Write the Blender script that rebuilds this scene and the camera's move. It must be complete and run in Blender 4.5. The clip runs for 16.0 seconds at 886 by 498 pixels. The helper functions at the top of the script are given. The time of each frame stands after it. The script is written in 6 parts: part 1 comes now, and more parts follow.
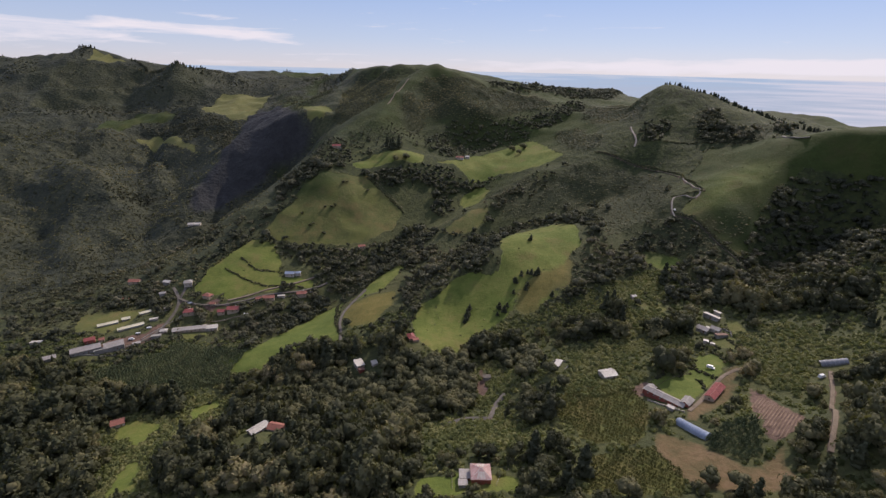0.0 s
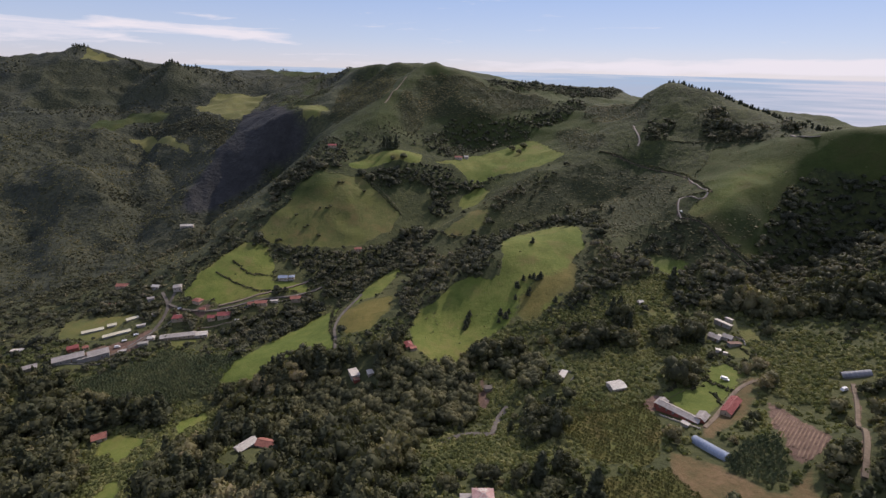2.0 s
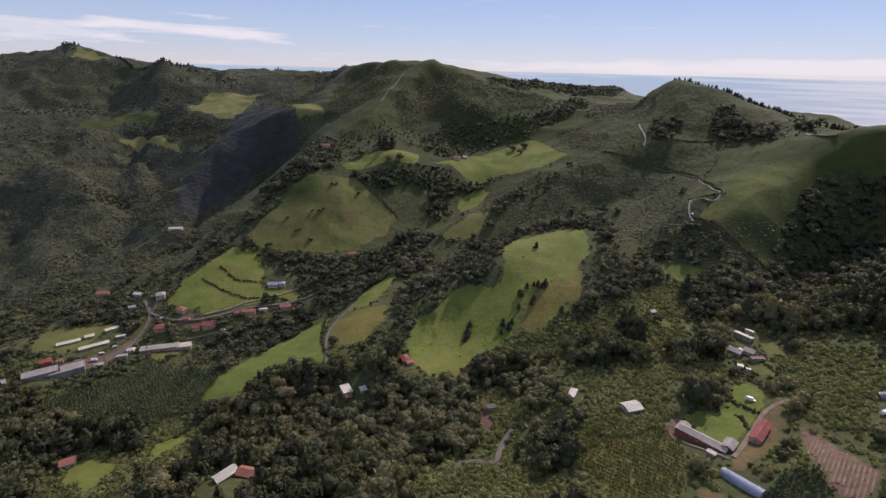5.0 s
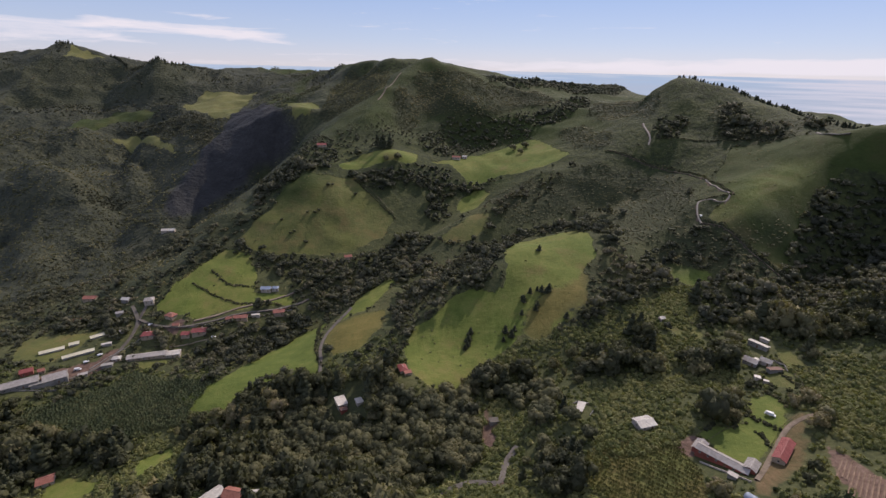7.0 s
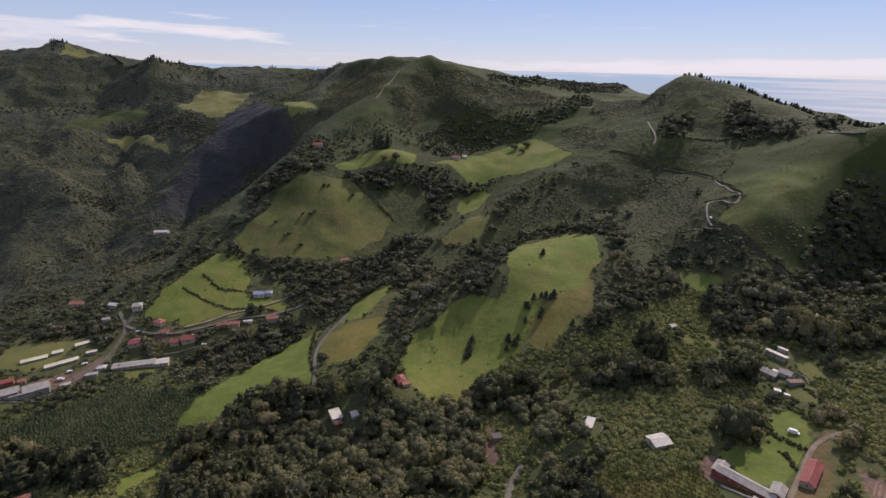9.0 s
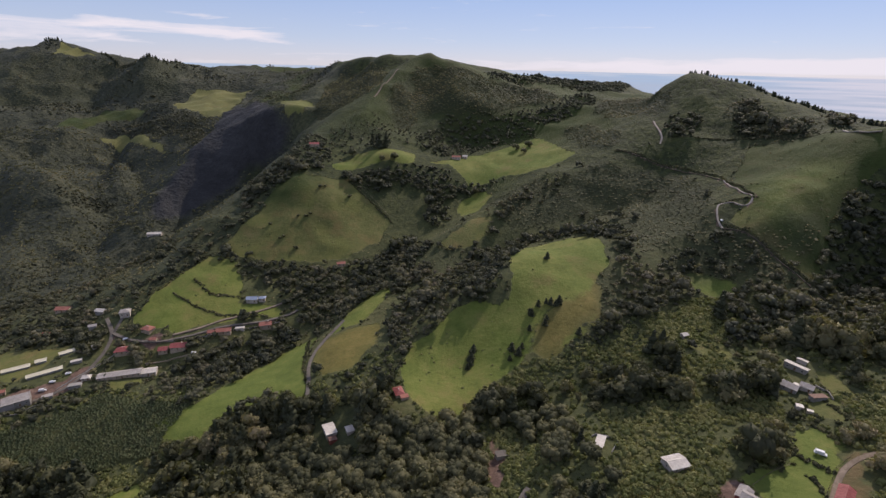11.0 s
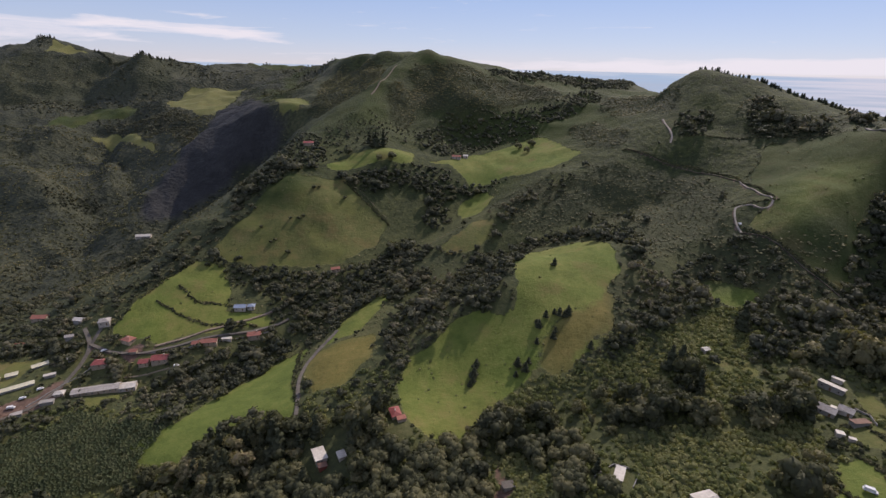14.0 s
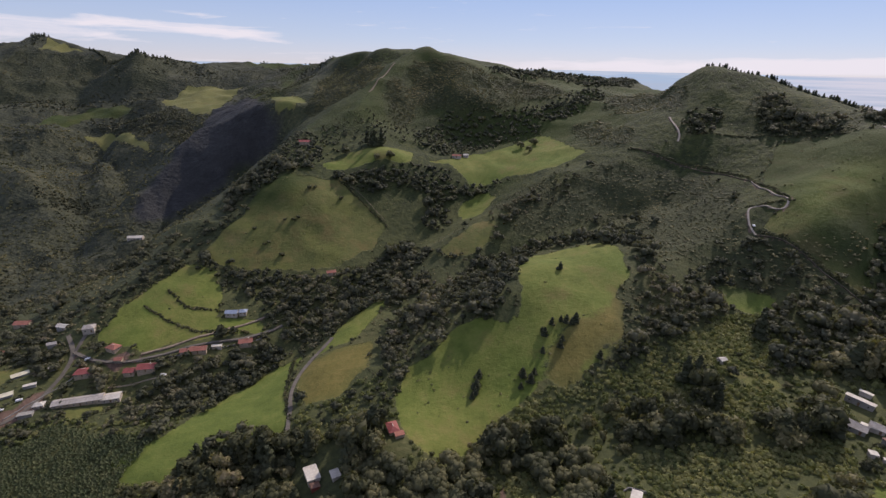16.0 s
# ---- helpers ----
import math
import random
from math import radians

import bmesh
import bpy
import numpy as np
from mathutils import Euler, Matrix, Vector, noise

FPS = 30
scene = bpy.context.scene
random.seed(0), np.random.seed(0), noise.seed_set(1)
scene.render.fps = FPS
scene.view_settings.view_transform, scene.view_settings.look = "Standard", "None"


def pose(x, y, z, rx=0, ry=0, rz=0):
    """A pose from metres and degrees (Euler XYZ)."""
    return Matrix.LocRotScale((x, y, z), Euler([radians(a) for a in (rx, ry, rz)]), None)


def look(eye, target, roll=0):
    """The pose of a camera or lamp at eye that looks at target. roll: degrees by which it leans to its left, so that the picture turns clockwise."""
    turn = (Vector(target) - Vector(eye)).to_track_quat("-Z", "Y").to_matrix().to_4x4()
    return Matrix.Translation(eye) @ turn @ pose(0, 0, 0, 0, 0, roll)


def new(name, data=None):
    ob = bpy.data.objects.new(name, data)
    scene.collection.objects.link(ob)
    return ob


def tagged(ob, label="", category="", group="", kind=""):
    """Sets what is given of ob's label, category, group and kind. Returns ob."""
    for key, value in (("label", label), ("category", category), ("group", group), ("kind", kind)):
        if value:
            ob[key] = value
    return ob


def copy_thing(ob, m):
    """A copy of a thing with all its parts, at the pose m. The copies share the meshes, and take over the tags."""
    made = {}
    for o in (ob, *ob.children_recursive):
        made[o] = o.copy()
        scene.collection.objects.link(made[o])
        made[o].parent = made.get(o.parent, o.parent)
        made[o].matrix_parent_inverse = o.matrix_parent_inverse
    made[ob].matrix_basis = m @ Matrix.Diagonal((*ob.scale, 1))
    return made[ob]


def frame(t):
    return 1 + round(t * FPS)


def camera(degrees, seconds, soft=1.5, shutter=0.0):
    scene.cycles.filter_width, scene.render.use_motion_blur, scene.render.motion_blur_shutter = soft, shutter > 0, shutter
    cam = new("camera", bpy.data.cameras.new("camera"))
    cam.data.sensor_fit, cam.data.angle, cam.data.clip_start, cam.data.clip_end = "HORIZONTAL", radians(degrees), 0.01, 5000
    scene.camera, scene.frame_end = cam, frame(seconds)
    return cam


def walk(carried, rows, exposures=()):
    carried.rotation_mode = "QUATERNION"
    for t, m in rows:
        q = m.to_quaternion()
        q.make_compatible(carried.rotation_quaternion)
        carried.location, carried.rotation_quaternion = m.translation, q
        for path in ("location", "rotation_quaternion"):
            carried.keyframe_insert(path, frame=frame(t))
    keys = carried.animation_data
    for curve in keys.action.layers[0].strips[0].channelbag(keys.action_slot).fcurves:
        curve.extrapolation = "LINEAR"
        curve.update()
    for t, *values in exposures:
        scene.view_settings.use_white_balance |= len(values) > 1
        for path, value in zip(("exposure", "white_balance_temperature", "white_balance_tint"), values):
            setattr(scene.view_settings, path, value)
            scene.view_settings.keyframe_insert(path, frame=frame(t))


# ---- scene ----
cam = camera(85.5, 16.0, soft=1.45)
METRES, EYE, TILT, LEAN, TURN = 140.0, 250.0, -20.6, -1.3, 0.0
ROWS = [
    (0.0, 0.0, 0.0, 0.0, 0.0, 0.0, -0.0),
    (0.5, -0.0009, 0.0325, 0.0059, -0.05, -0.02, 0.03),
    (1.0, -0.0021, 0.0647, 0.0116, -0.11, -0.01, 0.05),
    (1.5, -0.0023, 0.0947, 0.0175, -0.17, -0.01, 0.07),
    (2.0, -0.003, 0.1244, 0.0228, -0.21, -0.0, 0.07),
    (2.5, -0.0038, 0.1563, 0.0288, -0.26, 0.0, 0.08),
    (3.0, -0.0051, 0.1881, 0.0343, -0.32, 0.0, 0.1),
    (3.5, -0.0059, 0.2173, 0.0395, -0.37, -0.0, 0.12),
    (4.0, -0.0067, 0.2496, 0.046, -0.42, 0.0, 0.14),
    (6.5, -0.0114, 0.4005, 0.0753, -0.64, 0.02, 0.23),
    (7.0, -0.0123, 0.4322, 0.081, -0.68, 0.0, 0.26),
    (7.5, -0.013, 0.4616, 0.0865, -0.71, -0.0, 0.29),
    (8.0, -0.014, 0.4908, 0.092, -0.74, -0.0, 0.28),
    (8.5, -0.0145, 0.5226, 0.0981, -0.76, -0.01, 0.3),
    (9.0, -0.0154, 0.5543, 0.1041, -0.79, -0.02, 0.3),
    (11.5, -0.0162, 0.7063, 0.1364, -0.86, -0.06, 0.35),
    (12.0, -0.0165, 0.7383, 0.1417, -0.88, -0.05, 0.36),
    (12.5, -0.0176, 0.7676, 0.1466, -0.9, -0.05, 0.35),
    (13.0, -0.018, 0.7994, 0.1531, -0.91, -0.07, 0.34),
    (13.5, -0.0189, 0.8289, 0.1577, -0.94, -0.07, 0.33),
    (14.0, -0.0197, 0.8584, 0.1622, -0.96, -0.07, 0.32),
    (14.5, -0.0205, 0.8903, 0.1672, -0.98, -0.07, 0.32),
    (15.0, -0.0218, 0.9219, 0.172, -1.0, -0.09, 0.34),
    (15.5, -0.0223, 0.951, 0.1764, -1.02, -0.1, 0.33),
    (16.0, -0.0231, 0.9829, 0.1814, -1.05, -0.1, 0.36),
]
walk(cam, [(t, pose(0, 0, EYE, TILT, LEAN, TURN) @ pose(METRES * x, METRES * y, METRES * z, 90 + pitch, roll, yaw)) for t, x, y, z, yaw, pitch, roll in ROWS],
     exposures=[(0.0, 0.0, 6270, 19), (16.0, 0.0, 6270, 19)])


# ---------------------------------------------------------------- light
SUN_EL, SUN_AZ = 41.0, 34.0  # degrees above the horizon; degrees to the right of +y
sun_data = bpy.data.lights.new("sun", "SUN")
sun_data.energy, sun_data.angle, sun_data.color = 3.6, radians(0.6), (1.0, 0.885, 0.73)
sun = new("sun", sun_data)
to_sun = Vector((math.sin(radians(SUN_AZ)) * math.cos(radians(SUN_EL)), math.cos(radians(SUN_AZ)) * math.cos(radians(SUN_EL)), math.sin(radians(SUN_EL))))
sun.matrix_world = look((0, 0, 1500), Vector((0, 0, 1500)) - to_sun)

world = bpy.data.worlds.new("world")
scene.world = world
world.use_nodes = True


def node(tree, kind, **values):
    n = tree.nodes.new(kind)
    for key, value in values.items():
        n.inputs[key.replace("_", " ")].default_value = value
    return n


def ramp(tree, source, *stops):
    n = tree.nodes.new("ShaderNodeValToRGB")
    while len(n.color_ramp.elements) < len(stops):
        n.color_ramp.elements.new(0.5)
    for e, (at, colour) in zip(n.color_ramp.elements, stops):
        e.position = at
        e.color = (*colour, 1) if len(colour) == 3 else colour
    tree.links.new(source, n.inputs[0])
    return n.outputs[0]


def blend(tree, how, amount, a, b):
    n = tree.nodes.new("ShaderNodeMix")
    n.data_type, n.blend_type = "RGBA", how
    for socket, value in ((n.inputs["Factor"], amount), (n.inputs[6], a), (n.inputs[7], b)):
        if isinstance(value, bpy.types.NodeSocket):
            tree.links.new(value, socket)
        elif isinstance(value, (int, float)):
            socket.default_value = value
        else:
            socket.default_value = (*value, 1)
    return n.outputs[2]


def calc(tree, how, a, b=0.0):
    n = tree.nodes.new("ShaderNodeMath")
    n.operation = how
    for socket, value in zip(n.inputs, (a, b)):
        if isinstance(value, bpy.types.NodeSocket):
            tree.links.new(value, socket)
        else:
            socket.default_value = value
    return n.outputs[0]


def make_sky():
    t = world.node_tree
    t.nodes.clear()
    sky = t.nodes.new("ShaderNodeTexSky")
    sky.sky_type, sky.sun_disc = "NISHITA", False
    sky.sun_elevation, sky.sun_rotation = radians(SUN_EL), radians(SUN_AZ)
    sky.altitude, sky.air_density, sky.dust_density = 1500, 1.0, 0.3
    where = t.nodes.new("ShaderNodeTexCoord")
    split = t.nodes.new("ShaderNodeSeparateXYZ")
    t.links.new(where.outputs["Generated"], split.inputs[0])
    # low clouds: a long streak to one side, a bank over the sea, thin veils elsewhere
    squash = t.nodes.new("ShaderNodeMapping")
    squash.inputs["Scale"].default_value = (3.0, 3.0, 26.0)
    t.links.new(where.outputs["Generated"], squash.inputs[0])
    puff = node(t, "ShaderNodeTexNoise", Scale=2.2, Detail=9.0, Roughness=0.62, Distortion=0.4)
    t.links.new(squash.outputs[0], puff.inputs["Vector"])
    around = calc(t, "ARCTAN2", split.outputs[0], split.outputs[1])
    up = split.outputs[2]

    def bank(middle, half, start, end, fade, slope=0.0):
        """A bank of cloud: its height above the horizon, half its depth, and its span round the compass, in radians."""
        level = calc(t, "ADD", calc(t, "MULTIPLY", around, slope), middle)
        high = calc(t, "SUBTRACT", 1.0, calc(t, "DIVIDE", calc(t, "ABSOLUTE", calc(t, "SUBTRACT", up, level)), half))
        left = calc(t, "DIVIDE", calc(t, "SUBTRACT", around, start), fade)
        right = calc(t, "DIVIDE", calc(t, "SUBTRACT", end, around), fade)
        body = calc(t, "MINIMUM", calc(t, "MINIMUM", left, right), high)
        return calc(t, "MULTIPLY", calc(t, "MAXIMUM", calc(t, "MINIMUM", body, 1.0), 0.0), 1.0)
    core = bank(0.032, 0.013, -0.62, -0.25, 0.10, -0.048)
    broad = calc(t, "MULTIPLY", bank(0.046, 0.026, -1.7, -0.46, 0.16), 0.65)
    under = calc(t, "MULTIPLY", bank(0.016, 0.034, -1.7, -0.1, 0.35), 0.26)
    wisps = calc(t, "MULTIPLY", bank(0.100, 0.014, -0.56, -0.40, 0.06), 0.7)
    sea_bank = bank(0.006, 0.017, 0.0, 1.9, 0.25, 0.012)
    towers = bank(0.018, 0.015, 0.50, 1.9, 0.12)
    banks = calc(t, "ADD", calc(t, "ADD", calc(t, "ADD", core, broad), calc(t, "ADD", under, wisps)), calc(t, "ADD", sea_bank, towers))
    soft = calc(t, "ADD", calc(t, "MULTIPLY", calc(t, "MINIMUM", banks, 1.15), 0.72), calc(t, "MULTIPLY", calc(t, "SUBTRACT", puff.outputs[0], 0.51), 1.7))
    cloud = ramp(t, soft, (0.20, (0, 0, 0)), (0.36, (0.5, 0.5, 0.5)), (0.62, (0.97, 0.97, 0.97)))
    clear = blend(t, "MULTIPLY", 1.0, sky.outputs[0], (0.80, 0.80, 0.94))
    thin = ramp(t, up, (0.0, (0.60, 0.595, 0.63)), (0.05, (0.475, 0.555, 0.665)), (0.13, (0.36, 0.485, 0.68)), (0.45, (0.44, 0.49, 0.65)), (1.0, (0.48, 0.51, 0.63)))
    veil = blend(t, "MULTIPLY", 1.0, thin, (8.0, 8.0, 8.0))
    deep = blend(t, "MIX", 0.78, clear, veil)  # high thin cloud veils the clear sky
    tint = blend(t, "MIX", cloud, deep, (6.6, 6.35, 6.4))
    out, back = t.nodes.new("ShaderNodeOutputWorld"), node(t, "ShaderNodeBackground", Strength=0.126)
    t.links.new(tint, back.inputs[0])
    t.links.new(back.outputs[0], out.inputs[0])


make_sky()


# ---------------------------------------------------------------- materials
def material(name, rough=0.8, metal=0.0):
    m = bpy.data.materials.new(name)
    m.use_nodes = True
    t = m.node_tree
    shader = t.nodes["Principled BSDF"]
    shader.inputs["Roughness"].default_value, shader.inputs["Metallic"].default_value = rough, metal
    shader.inputs["Specular IOR Level"].default_value = 0.25
    return m, t, shader


def place(t):
    return t.nodes.new("ShaderNodeTexCoord").outputs["Object"]


def spots(t, size, detail=4.0, rough=0.6, at=None):
    n = node(t, "ShaderNodeTexNoise", Scale=1.0 / size, Detail=detail, Roughness=rough)
    t.links.new(at if at else place(t), n.inputs["Vector"])
    return n.outputs[0]


def relief(t, shader, source, depth):
    n = node(t, "ShaderNodeBump", Strength=1.0, Distance=depth)
    t.links.new(source, n.inputs["Height"])
    t.links.new(n.outputs[0], shader.inputs["Normal"])


def plain(name, dark, light, size=0.6, rough=0.7, metal=0.0, depth=0.01, random_part=0.0):
    """A painted or weathered surface that runs between two tones in patches and in fine grain."""
    m, t, s = material(name, rough, metal)
    mixed = calc(t, "MULTIPLY", calc(t, "ADD", spots(t, size), spots(t, size * 6)), 0.5)
    colour = ramp(t, mixed, (0.36, dark), (0.62, light))
    if random_part:
        info = t.nodes.new("ShaderNodeObjectInfo")
        colour = blend(t, "MULTIPLY", random_part, colour, ramp(t, info.outputs["Random"], (0, (0.6, 0.6, 0.6)), (1, (1.2, 1.15, 1.1))))
    t.links.new(colour, s.inputs["Base Color"])
    relief(t, s, spots(t, size * 0.3), depth)
    return m


def ground_material():
    m, t, s = material("land", 0.9)
    cover_at = t.nodes.new("ShaderNodeAttribute")
    cover_at.attribute_name = "cover"
    part_of = t.nodes.new("ShaderNodeSeparateColor")
    t.links.new(cover_at.outputs["Color"], part_of.inputs[0])
    big, mid, fine, tiny = spots(t, 70), spots(t, 14, 5), spots(t, 3.0, 5, 0.7), spots(t, 0.8, 3)
    scrub = ramp(t, calc(t, "ADD", calc(t, "MULTIPLY", big, 0.55), calc(t, "MULTIPLY", fine, 0.45)),
                 (0.36, (0.034, 0.043, 0.017)), (0.47, (0.058, 0.070, 0.024)), (0.56, (0.082, 0.092, 0.030)), (0.68, (0.110, 0.106, 0.042)))
    lush = ramp(t, calc(t, "ADD", calc(t, "MULTIPLY", mid, 0.6), calc(t, "MULTIPLY", fine, 0.4)),
                (0.32, (0.088, 0.112, 0.020)), (0.48, (0.134, 0.160, 0.030)), (0.58, (0.164, 0.180, 0.040)), (0.68, (0.205, 0.190, 0.054)))
    dry = ramp(t, calc(t, "ADD", calc(t, "MULTIPLY", mid, 0.55), calc(t, "MULTIPLY", fine, 0.45)),
               (0.32, (0.062, 0.078, 0.020)), (0.5, (0.104, 0.118, 0.030)), (0.66, (0.152, 0.140, 0.047)))
    fresh_at = t.nodes.new("ShaderNodeAttribute")
    fresh_at.attribute_name = "fresh"
    dry = blend(t, "MIX", ramp(t, spots(t, 20, 4, 0.6), (0.50, (0, 0, 0)), (0.68, (0.55, 0.55, 0.55))), dry, (0.165, 0.125, 0.042))
    dry = blend(t, "MIX", ramp(t, spots(t, 33, 3, 0.5), (0.5, (0, 0, 0)), (0.66, (0.6, 0.6, 0.6))), dry, (0.125, 0.14, 0.03))
    wide_patch = spots(t, 45, 3, 0.55)
    lush = blend(t, "MULTIPLY", ramp(t, wide_patch, (0.38, (0, 0, 0)), (0.62, (1, 1, 1))), lush, (0.80, 0.92, 0.78))
    lush = blend(t, "MIX", ramp(t, spots(t, 28, 4, 0.6), (0.54, (0, 0, 0)), (0.72, (0.65, 0.65, 0.65))), lush, (0.14, 0.118, 0.036))
    fresh = ramp(t, calc(t, "ADD", calc(t, "MULTIPLY", mid, 0.6), calc(t, "MULTIPLY", fine, 0.4)), (0.34, (0.074, 0.110, 0.018)), (0.52, (0.110, 0.150, 0.026)), (0.68, (0.155, 0.176, 0.040)))
    lush = blend(t, "MIX", fresh_at.outputs["Fac"], lush, fresh)
    earth = ramp(t, calc(t, "ADD", calc(t, "MULTIPLY", mid, 0.4), calc(t, "MULTIPLY", fine, 0.6)),
                 (0.33, (0.062, 0.044, 0.030)), (0.52, (0.145, 0.098, 0.066)), (0.68, (0.22, 0.165, 0.118)))
    clump = spots(t, 6.5, 2, 0.5)
    edge = calc(t, "MULTIPLY", calc(t, "SUBTRACT", fine, 0.5), 0.9)

    def amount(k):
        n = t.nodes.new("ShaderNodeMapRange")
        n.inputs["From Min"].default_value, n.inputs["From Max"].default_value = 0.4, 0.6
        t.links.new(calc(t, "ADD", part_of.outputs[k], edge), n.inputs["Value"])
        return calc(t, "MULTIPLY", n.outputs[0], ramp(t, part_of.outputs[k], (0.02, (0, 0, 0)), (0.2, (1, 1, 1))))
    heath_at = t.nodes.new("ShaderNodeAttribute")
    heath_at.attribute_name = "heath"
    heath = ramp(t, calc(t, "ADD", calc(t, "MULTIPLY", big, 0.3), calc(t, "ADD", calc(t, "MULTIPLY", fine, 0.35), calc(t, "MULTIPLY", clump, 0.35))),
                 (0.38, (0.019, 0.025, 0.014)), (0.47, (0.036, 0.044, 0.021)), (0.56, (0.062, 0.069, 0.030)), (0.66, (0.100, 0.098, 0.050)))
    wall_shade_at = t.nodes.new("ShaderNodeAttribute")
    wall_shade_at.attribute_name = "wall_shade"
    # shade of the steep valley-head wall, painted dark into the ground colour
    wall_shade = ramp(t, calc(t, "ADD", calc(t, "MULTIPLY", mid, 0.5), calc(t, "MULTIPLY", fine, 0.5)), (0.36, (0.022, 0.025, 0.022)), (0.55, (0.038, 0.041, 0.037)), (0.7, (0.060, 0.062, 0.054)))
    # lush grass darkened to a third: the far hills' shade is in the colour
    hill_grass_shading = blend(t, "MULTIPLY", 1.0, lush, (0.31, 0.36, 0.34))
    lit_sward_at = t.nodes.new("ShaderNodeAttribute")
    lit_sward_at.attribute_name = "lit_sward"
    # paler copy of the same grass paints the sunlit band of the slope
    hill_grass_shading = blend(t, "MIX", lit_sward_at.outputs["Fac"], hill_grass_shading, blend(t, "MULTIPLY", 1.0, lush, (0.62, 0.68, 0.52)))
    moor_at = t.nodes.new("ShaderNodeAttribute")
    moor_at.attribute_name = "moor"
    # on the left-hand slopes a slight blue tint stands in for haze
    heath = blend(t, "MIX", moor_at.outputs["Fac"], blend(t, "MULTIPLY", 1.0, heath, (0.90, 1.0, 0.60)), blend(t, "MULTIPLY", 1.0, heath, (0.97, 0.97, 1.12)))
    wild = blend(t, "MIX", heath_at.outputs["Fac"], scrub, heath)
    rough_at = t.nodes.new("ShaderNodeAttribute")
    rough_at.attribute_name = "rough"
    tussock = ramp(t, calc(t, "ADD", calc(t, "MULTIPLY", mid, 0.5), calc(t, "MULTIPLY", fine, 0.5)), (0.34, (0.096, 0.092, 0.020)), (0.5, (0.138, 0.126, 0.029)), (0.64, (0.172, 0.146, 0.040)))
    dry = blend(t, "MIX", rough_at.outputs["Fac"], dry, tussock)
    tame = blend(t, "MIX", ramp(t, heath_at.outputs["Fac"], (0.75, (0, 0, 0)), (1.0, (1, 1, 1))), dry, hill_grass_shading)
    far_field = calc(t, "MULTIPLY", calc(t, "MULTIPLY", moor_at.outputs["Fac"], heath_at.outputs["Fac"]), 0.6)
    lush = blend(t, "MIX", far_field, lush, (0.15, 0.142, 0.052))
    colour = blend(t, "MIX", amount(1), blend(t, "MIX", amount(2), wild, tame), lush)
    colour = blend(t, "MIX", amount(0), colour, earth)
    straw = ramp(t, calc(t, "ADD", calc(t, "MULTIPLY", mid, 0.6), calc(t, "MULTIPLY", fine, 0.4)), (0.34, (0.085, 0.078, 0.028)), (0.5, (0.14, 0.104, 0.044)), (0.66, (0.20, 0.138, 0.070)))
    colour = blend(t, "MIX", calc(t, "MULTIPLY", cover_at.outputs["Alpha"], ramp(t, calc(t, "ADD", cover_at.outputs["Alpha"], edge), (0.35, (0, 0, 0)), (0.6, (1, 1, 1)))), colour, straw)
    colour = blend(t, "MIX", wall_shade_at.outputs["Fac"], colour, wall_shade)
    brush_at = t.nodes.new("ShaderNodeAttribute")
    brush_at.attribute_name = "brush"
    # dark ferny ground; on the peak and lower right hill it paints shade
    fern_shade = ramp(t, calc(t, "ADD", calc(t, "MULTIPLY", clump, 0.5), calc(t, "MULTIPLY", fine, 0.5)), (0.36, (0.020, 0.027, 0.012)), (0.5, (0.036, 0.045, 0.018)), (0.64, (0.062, 0.066, 0.028)))
    colour = blend(t, "MIX", calc(t, "MULTIPLY", brush_at.outputs["Fac"], 0.65), colour, fern_shade)
    colour = blend(t, "MULTIPLY", 1.0, colour, (1.02, 0.965, 1.07))
    t.links.new(colour, s.inputs["Base Color"])
    bushy = calc(t, "MULTIPLY", calc(t, "MULTIPLY", clump, calc(t, "SUBTRACT", 1.0, calc(t, "MAXIMUM", amount(1), calc(t, "MULTIPLY", amount(2), 0.75)))), calc(t, "ADD", 1.5, calc(t, "MULTIPLY", heath_at.outputs["Fac"], calc(t, "ADD", 0.6, calc(t, "MULTIPLY", moor_at.outputs["Fac"], 3.4)))))
    relief(t, s, calc(t, "ADD", bushy, calc(t, "ADD", calc(t, "MULTIPLY", fine, 1.0), calc(t, "MULTIPLY", tiny, 0.3))), 0.6)
    return m


def leaf_material(name, *stops, shine=0.25):
    m, t, s = material(name, 0.62)
    s.inputs["Specular IOR Level"].default_value = 0.15
    tone = t.nodes.new("ShaderNodeAttribute")
    tone.attribute_name = "tone"
    geo = t.nodes.new("ShaderNodeNewGeometry")
    value = calc(t, "ADD", calc(t, "MULTIPLY", tone.outputs["Fac"], 0.74), calc(t, "MULTIPLY", geo.outputs["Random Per Island"], 0.28))
    colour = ramp(t, value, *[(at, (r * 1.02, g * 0.965, b * 1.06)) for at, (r, g, b) in stops])
    t.links.new(colour, s.inputs["Base Color"])
    glow = t.nodes.new("ShaderNodeBsdfTranslucent")
    t.links.new(blend(t, "MULTIPLY", 1.0, colour, (1.3, 1.35, 0.6)), glow.inputs[0])
    both = t.nodes.new("ShaderNodeMixShader")
    both.inputs[0].default_value = shine
    t.links.new(s.outputs[0], both.inputs[1])
    t.links.new(glow.outputs[0], both.inputs[2])
    t.links.new(both.outputs[0], t.nodes["Material Output"].inputs[0])
    return m


